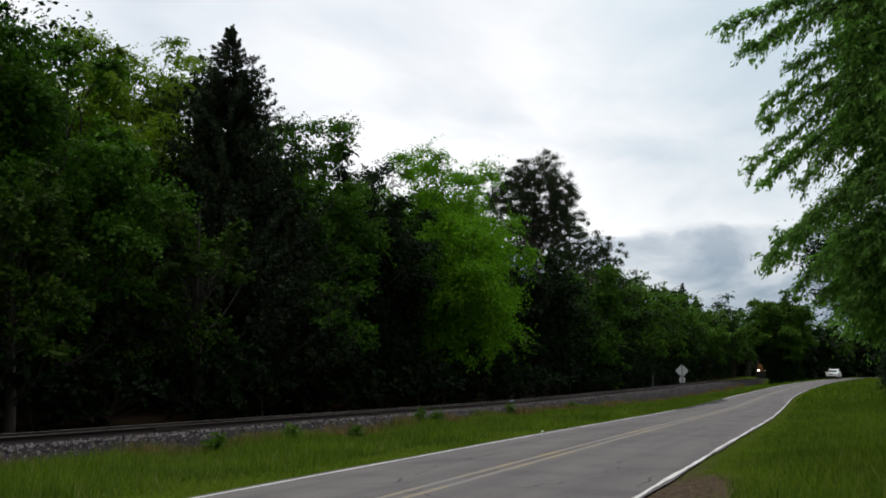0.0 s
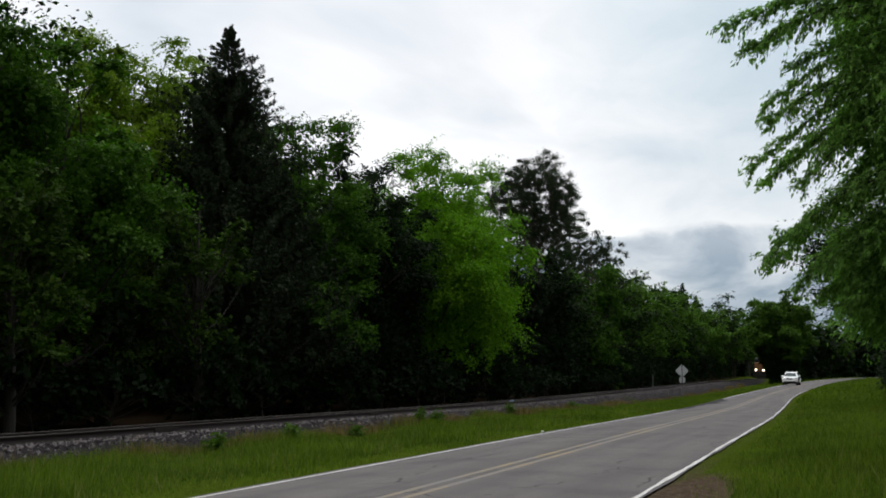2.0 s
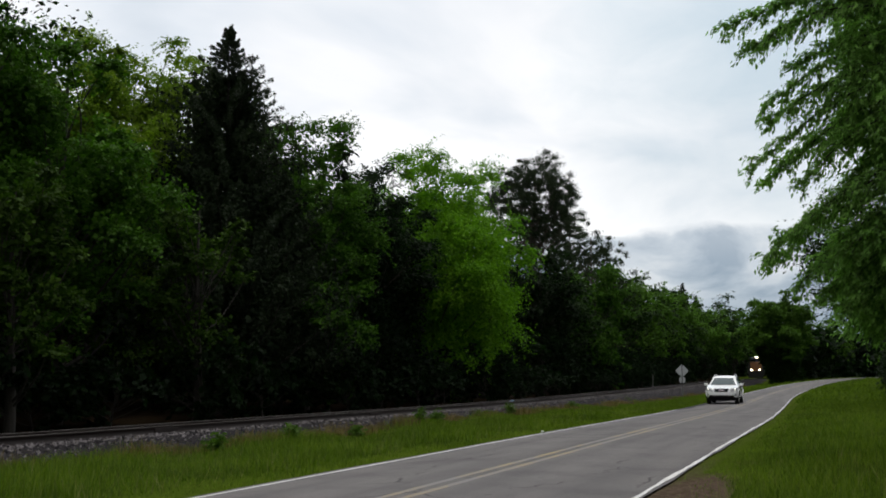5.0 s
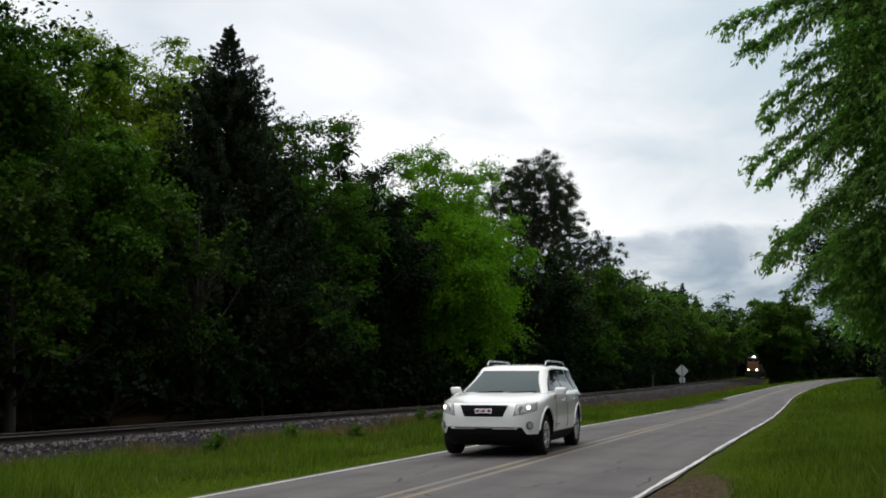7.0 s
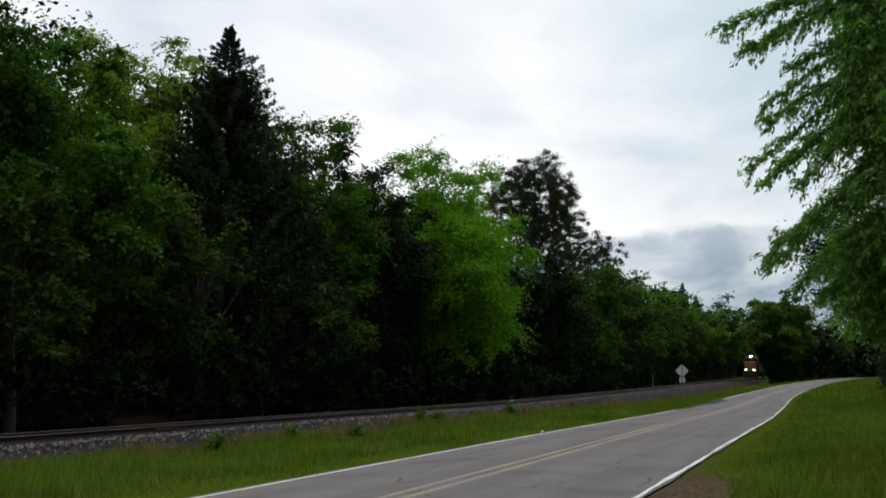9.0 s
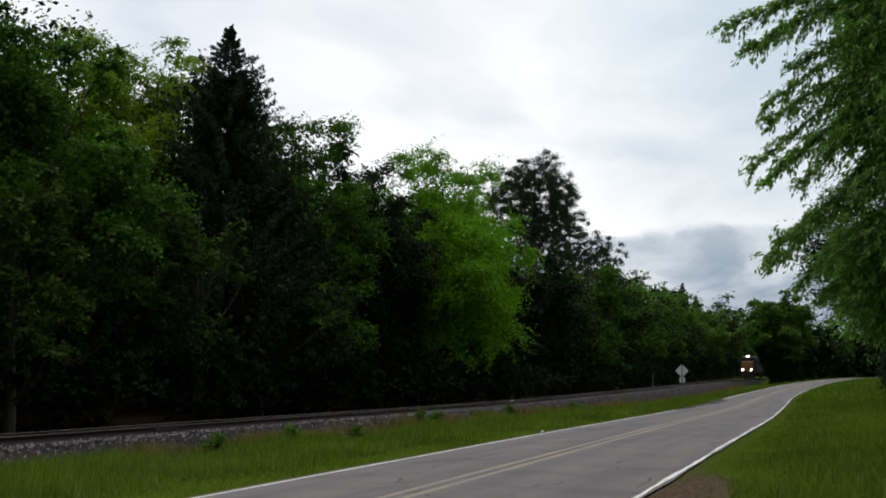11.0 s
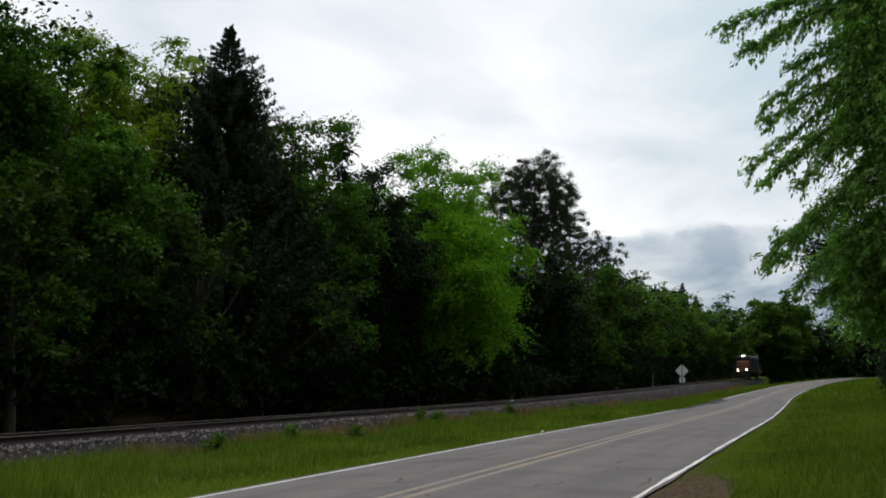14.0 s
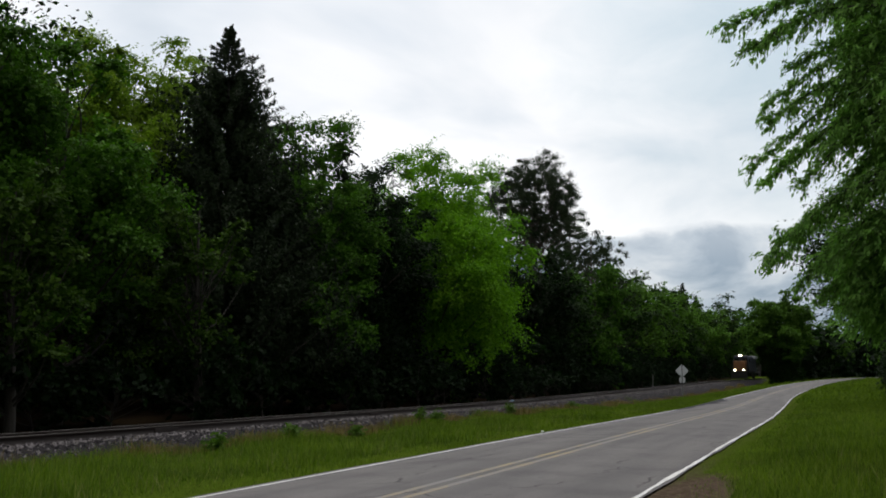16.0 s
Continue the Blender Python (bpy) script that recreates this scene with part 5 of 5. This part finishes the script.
        for x in (1.51, -1.51):
            a = np.linspace(math.radians(10), math.radians(170), 26)
            arc = []
            for t in a:
                xx, zz = x + 0.49 * math.cos(t), 0.40 + 0.49 * math.sin(t)
                p = body_side(xx, np.clip(zz - rise(xx) * np.clip((zz - 0.65) / 0.42, 0, 1), 0.23, 1.05), sg, 0.004)
                arc.append((xx, p[1], zz))
            part("arch_lip", mesh_of("arch_lip", *tube_arrays(arc, np.full(26, 0.018), 8), M_PAINT, True), None, car)
        bm = box_bm(0.13, 0.22, 0.16, (0.74, sg * 1.06, 1.17), 0.05, 3)
        for v in bm.verts:
            v.co.x -= 0.10 * (abs(v.co.y) - 0.95) * 1.0
            if v.co.z < 1.15:
                v.co.y -= sg * 0.02
        for f in bm.faces:
            f.smooth = True
        mirror = part("mirror", bm, M_PAINT, car, "white door mirror")
        part("mirror_arm", box_bm(0.10, 0.12, 0.05, (0.68, sg * 0.93, 1.11), 0.015), M_TRIM, mirror)
        xs = np.linspace(0.02, -1.95, 18)
        t = np.linspace(0, 1, 18)
        bar = np.stack([xs, sg * (0.60 + 0.02 * np.sin(t * np.pi)), 1.685 + 0.085 * np.minimum(1, 4.5 * np.sin(t * np.pi) ** 1.0) - 0.05 * np.clip((-1.0 - xs) / 1.4, 0, 1) ** 2], -1)
        rail = part("roof_rail", mesh_of("roof_rail", *tube_arrays(bar, np.full(18, 0.018), 8), M_RIM, True), None, car, "silver roof rail")
        part("rail_base", box_bm(1.75, 0.035, 0.04, (-0.95, sg * 0.60, 1.705), 0.01), M_TRIM, rail)
    front = lambda y, z, o: body_front(y, z, o)
    back = lambda y, z, o: body_front(y, z, o, True)
    patch("grille_surround", front, (-0.40, 0.705), (0.40, 0.705), (0.485, 0.965), (-0.485, 0.965), M_PAINT, car, "", 22, 8, 0.02)
    out2 = lambda y, z, o: body_front(y, z, o + 0.007)
    grille = patch("grille", out2, (-0.355, 0.738), (0.355, 0.738), (0.445, 0.94), (-0.445, 0.94), M_TRIM, car, "black grille mesh", 20, 8, 0.02)
    out3 = lambda y, z, o: body_front(y, z, o + 0.013)
    for z in (0.775, 0.815, 0.855, 0.895):
        w = 0.352 + 0.44 * (z - 0.738)
        patch("grille_bar", out3, (-w, z), (w, z), (w, z + 0.008), (-w, z + 0.008), M_TRIM, grille, "", 14, 2)
    out4 = lambda y, z, o: body_front(y, z, o + 0.024)
    out5 = lambda y, z, o: body_front(y, z, o + 0.030)
    for y0 in (-0.155, -0.048, 0.059):
        b = patch("badge_block", out4, (y0, 0.80), (y0 + 0.096, 0.80), (y0 + 0.096, 0.88), (y0, 0.88), M_CHROME, grille, "chrome-edged red badge block", 5, 4)
        patch("badge_face", out5, (y0 + 0.012, 0.812), (y0 + 0.084, 0.812), (y0 + 0.084, 0.868), (y0 + 0.012, 0.868), M_BADGE, b, "", 5, 4)
    patch("air_intake", front, (-0.86, 0.24), (0.86, 0.24), (0.68, 0.555), (-0.68, 0.555), M_TRIM, car, "black lower air intake", 22, 8, 0.02)
    patch("chrome_strip", out3, (-0.60, 0.515), (0.60, 0.515), (0.63, 0.55), (-0.63, 0.55), M_CHROME, car, "chrome bumper strip", 22, 3)
    patch("plate_holder", out4, (-0.16, 0.43), (0.16, 0.43), (0.16, 0.53), (-0.16, 0.53), M_TRIM, car, "dark empty plate holder", 6, 4)
    patch("rear_plate", lambda y, z, o: body_front(y, z, o + 0.012, True), (-0.16, 0.72), (0.16, 0.72), (0.16, 0.87), (-0.16, 0.87), M_PALE, car, "pale number plate", 6, 4)
    for y0 in (-0.46, 0.18):
        p0, p1 = cabin_front(y0 / 0.9, 0.035, 0.02), cabin_front(y0 / 0.9 + 0.55, 0.07, 0.02)
        part("wiper", mesh_of("wiper", *tube_arrays(np.linspace(p0, p1, 4), [0.012] * 4, 5), M_TRIM, True), None, car)
    hubs = [wheel(car, x, sg) for x in (1.51, -1.51) for sg in (1, -1)]
    part("underside", box_bm(4.0, 1.5, 0.12, (-0.05, 0, 0.30), 0.03), M_TRIM, car)
    tagged(car, "clean white sport utility vehicle with lit headlights driving on the road", "car")
    return car, hubs


CAR, HUBS = build_car()

# ---- the locomotive: x forward, origin on the rails below its nose ----
M_ORANGE = plain("yellow_orange_locomotive_paint", (0.15, 0.056, 0.007), 0.6, 0, 0.25, 2)
M_NAVY = plain("dark_blue_locomotive_paint", (0.02, 0.025, 0.045), 0.5, 0, 0.2, 2)
M_GRIME = plain("grimy_black_steel", (0.02, 0.019, 0.018), 0.8, 0.2, 0.3, 4)
M_GREY = plain("grey_roof_paint", (0.22, 0.22, 0.22), 0.6, 0, 0.15, 3)
M_LAMP = glow("lit_locomotive_lamp", (1.0, 0.86, 0.62), 9.0)


def build_loco():
    loco = new("locomotive")
    part("frame", box_bm(20.6, 3.0, 0.40, (-10.8, 0, 1.25), 0.03), M_GRIME, loco)
    bm = box_bm(0.5, 2.9, 0.95, (-0.3, 0, 0.62), 0.02)
    for v in bm.verts:
        if v.co.z < 0.5:
            v.co.x += 0.3 * (1 - abs(v.co.y) / 1.6)
    part("plough", bm, M_GRIME, loco, "black snow plough pilot")
    bm = box_bm(1.9, 2.2, 1.95, (-1.75, 0, 2.4), 0.14, 3)
    for v in bm.verts:
        if v.co.z > 2.6 and v.co.x > -1.5:
            v.co.x -= 0.25
    part("nose", bm, M_ORANGE, loco, "yellow-orange short nose")
    bm = box_bm(2.5, 2.95, 2.75, (-3.9, 0, 2.85), 0.12, 3)
    for v in bm.verts:
        if v.co.z > 4.0:
            v.co.y *= 0.84
    cab = part("cab", bm, M_NAVY, loco, "dark blue cab with dark windows")
    for y0 in (-0.72, 0.72):
        part("windscreen", box_bm(0.05, 0.95, 0.62, (-2.64, y0, 3.55), 0.02), M_GLASS, cab)
    for sg in (1, -1):
        part("cab_window", box_bm(1.2, 0.04, 0.6, (-3.9, sg * 1.475, 3.4), 0.015), M_GLASS, cab)
    part("roof", box_bm(2.6, 2.3, 0.14, (-3.9, 0, 4.27), 0.05), M_GREY, cab, "grey cab roof")
    housing = part("headlight_housing", box_bm(0.25, 0.75, 0.34, (-2.62, 0, 4.34), 0.05), M_NAVY, loco)
    for y in (-0.14, 0.14):
        part("headlight", cyl_bm(0.14, 0.14, 0.06, pose(-2.47, y, 4.36, 0, 90, 0), 20), M_LAMP, housing, "lit headlight")
    for sg in (1, -1):
        ditch = part("ditch_light", box_bm(0.3, 0.38, 0.38, (-0.42, sg * 0.78, 1.72), 0.05), M_GRIME, loco)
        part("lamp", cyl_bm(0.17, 0.17, 0.06, pose(-0.25, sg * 0.78, 1.72, 0, 90, 0), 20), M_LAMP, ditch, "lit ditch light")
    part("long_hood", box_bm(14.8, 1.9, 2.75, (-12.6, 0, 2.82), 0.1), M_NAVY, loco, "dark blue engine hood")
    for k in range(6):
        part("hood_door", box_bm(1.6, 0.03, 1.9, (-7.4 - 2.0 * k, 0.962, 2.7), 0.01), M_NAVY, loco)
        part("hood_door", box_bm(1.6, 0.03, 1.9, (-7.4 - 2.0 * k, -0.962, 2.7), 0.01), M_NAVY, loco)
    part("radiator", box_bm(3.4, 2.8, 0.6, (-17.4, 0, 4.1), 0.08), M_GREY, loco)
    part("fuel_tank", box_bm(5.0, 2.6, 0.75, (-10.6, 0, 0.72), 0.15), M_GRIME, loco)
    for x in (-4.2, -17.2):
        truck = part("truck", box_bm(4.6, 2.3, 0.35, (x, 0, 0.72), 0.08), M_GRIME, loco)
        for dx in (-1.7, 0, 1.7):
            for sg in (-0.72, 0.72):
                part("wheel", cyl_bm(0.5, 0.5, 0.14, pose(x + dx, sg, 0.5, 90, 0, 0), 24), M_GRIME, truck)
    for sg in (1, -1):
        path = [(-0.35, sg * 1.38, 1.45), (-0.35, sg * 1.38, 2.45), (-1.4, sg * 1.42, 2.5), (-2.55, sg * 1.42, 2.5)]
        part("handrail", mesh_of("handrail", *tube_arrays(path, [0.02] * 4, 6), M_PALE, True), None, loco, "pale handrail")
        path = [(-5.3, sg * 1.42, 2.5), (-12.0, sg * 1.42, 2.5), (-20.8, sg * 1.42, 2.5)]
        part("handrail", mesh_of("handrail", *tube_arrays(path, [0.02] * 3, 6), M_PALE, True), None, loco, "pale handrail")
    part("coupler", box_bm(0.5, 0.25, 0.3, (0.15, 0, 0.9), 0.05), M_GRIME, loco)
    return tagged(loco, "yellow-orange diesel locomotive with three lit lamps on the track", "train")


LOCO = build_loco()

# ---- sleepers and joints of the track ----
tie_mesh = None
for k in range(250):
    y = 6.0 + 0.5 * k
    if tie_mesh is None:
        bm = box_bm(2.6, 0.23, 0.17, (0, 0, -0.085), 0.012, 1)
        tie_mesh = bpy.data.meshes.new("sleeper")
        bm.to_mesh(tie_mesh)
        bm.free()
        tie_mesh.materials.append(M_TIE)
    tie = new("sleeper", tie_mesh)
    tie.parent = TRACK
    tie.matrix_local = pose(float(track_x(y)) + random.uniform(-0.05, 0.05), y, float(track_z(y)) - 0.168, 0, 0, random.uniform(-1.5, 1.5))
for k in range(9):
    y = 20.6 + k * 11.89
    for side in (0.79, -0.79):
        joint = part("joint_bar", box_bm(0.03, 0.9, 0.09, (0, 0, -0.09), 0.008), M_RAIL, TRACK)
        joint.matrix_local = pose(float(track_x(y)) + side, y, float(track_z(y)))


# ---- what moves ----
def car_pose(t):
    """The front axle's way along the far lane, slowing from 25 to 18 metres a second; the body follows the road, but is
    shifted sideways and turned 3 degrees to fit the camera's view.
    """
    axle = float(sum(np.interp(t + d, [-1, 0, 1, 2, 3, 4, 5, 6.3, 6.5, 7, 7.5, 8, 17], [212, 187, 162, 137.5, 113, 89, 64.5, 32.4, 27.9, 18.5, 9.22, 0.2, -160]) for d in (-0.15, 0, 0.15))) / 3
    y = axle + 1.51
    aside = float(np.interp(t, [0, 6, 7, 7.5, 8, 9], [-1.35, -1.27, -1.2, -1.72, -1.75, -1.4]))
    slope = float(road_x(y + 1) - road_x(y - 1)) / 2
    x = float(road_x(y)) + aside
    z = float(road_z(y)) + 0.05
    pitch = math.degrees(math.atan(float(road_z(y + 1.5) - road_z(y - 1.5)) / 3.0))
    return pose(x, y, z, 0, pitch, -90 - math.degrees(math.atan(slope)) + float(np.interp(t, [5.5, 6.5, 8.5, 10], [0, 3.0, 3.0, 0])))


def train_pose(t):
    y = float(np.interp(t, [0, 6.3, 16], [231.8, 216.7, 192.6]))
    back = y + 12
    dx, dy, dz = float(track_x(y) - track_x(back)), -12.0, float(track_z(y) - track_z(back))
    return pose(float(track_x(y)), y, float(track_z(y)), 0, -math.degrees(math.atan(dz / 12)), math.degrees(math.atan2(dy, dx)))


def motions():
    sway = [0.0, -0.12, -0.2, -0.18, -0.22, -0.2, -0.24, -0.25, -0.2, -0.18, -0.2, -0.15, -0.18, -0.12, -0.16, -0.18, -0.16]
    home = CEDAR.matrix_world.copy()
    walk(CEDAR, [(float(k), home @ pose(0, 0, 0, 0, a, 0)) for k, a in enumerate(sway)])
    home = OVERHANG.matrix_world.copy()
    walk(OVERHANG, [(float(k), home @ pose(0, 0, 0, 0, 0.10 * math.sin(k * 1.3), 0.06 * math.sin(k * 0.9 + 1))) for k in range(17)])
    walk(CAR, [(k * 0.25, car_pose(k * 0.25)) for k in range(65)])
    for hub in HUBS:
        x, y, z = hub.location
        rows = [(k / 30, pose(x, y, z, 0, (88.0 * k) % 360, 0)) for k in range(250)]
        walk(hub, rows + [(16.0, rows[-1][1])])
    walk(LOCO, [(float(k), train_pose(k)) for k in range(17)])


motions()
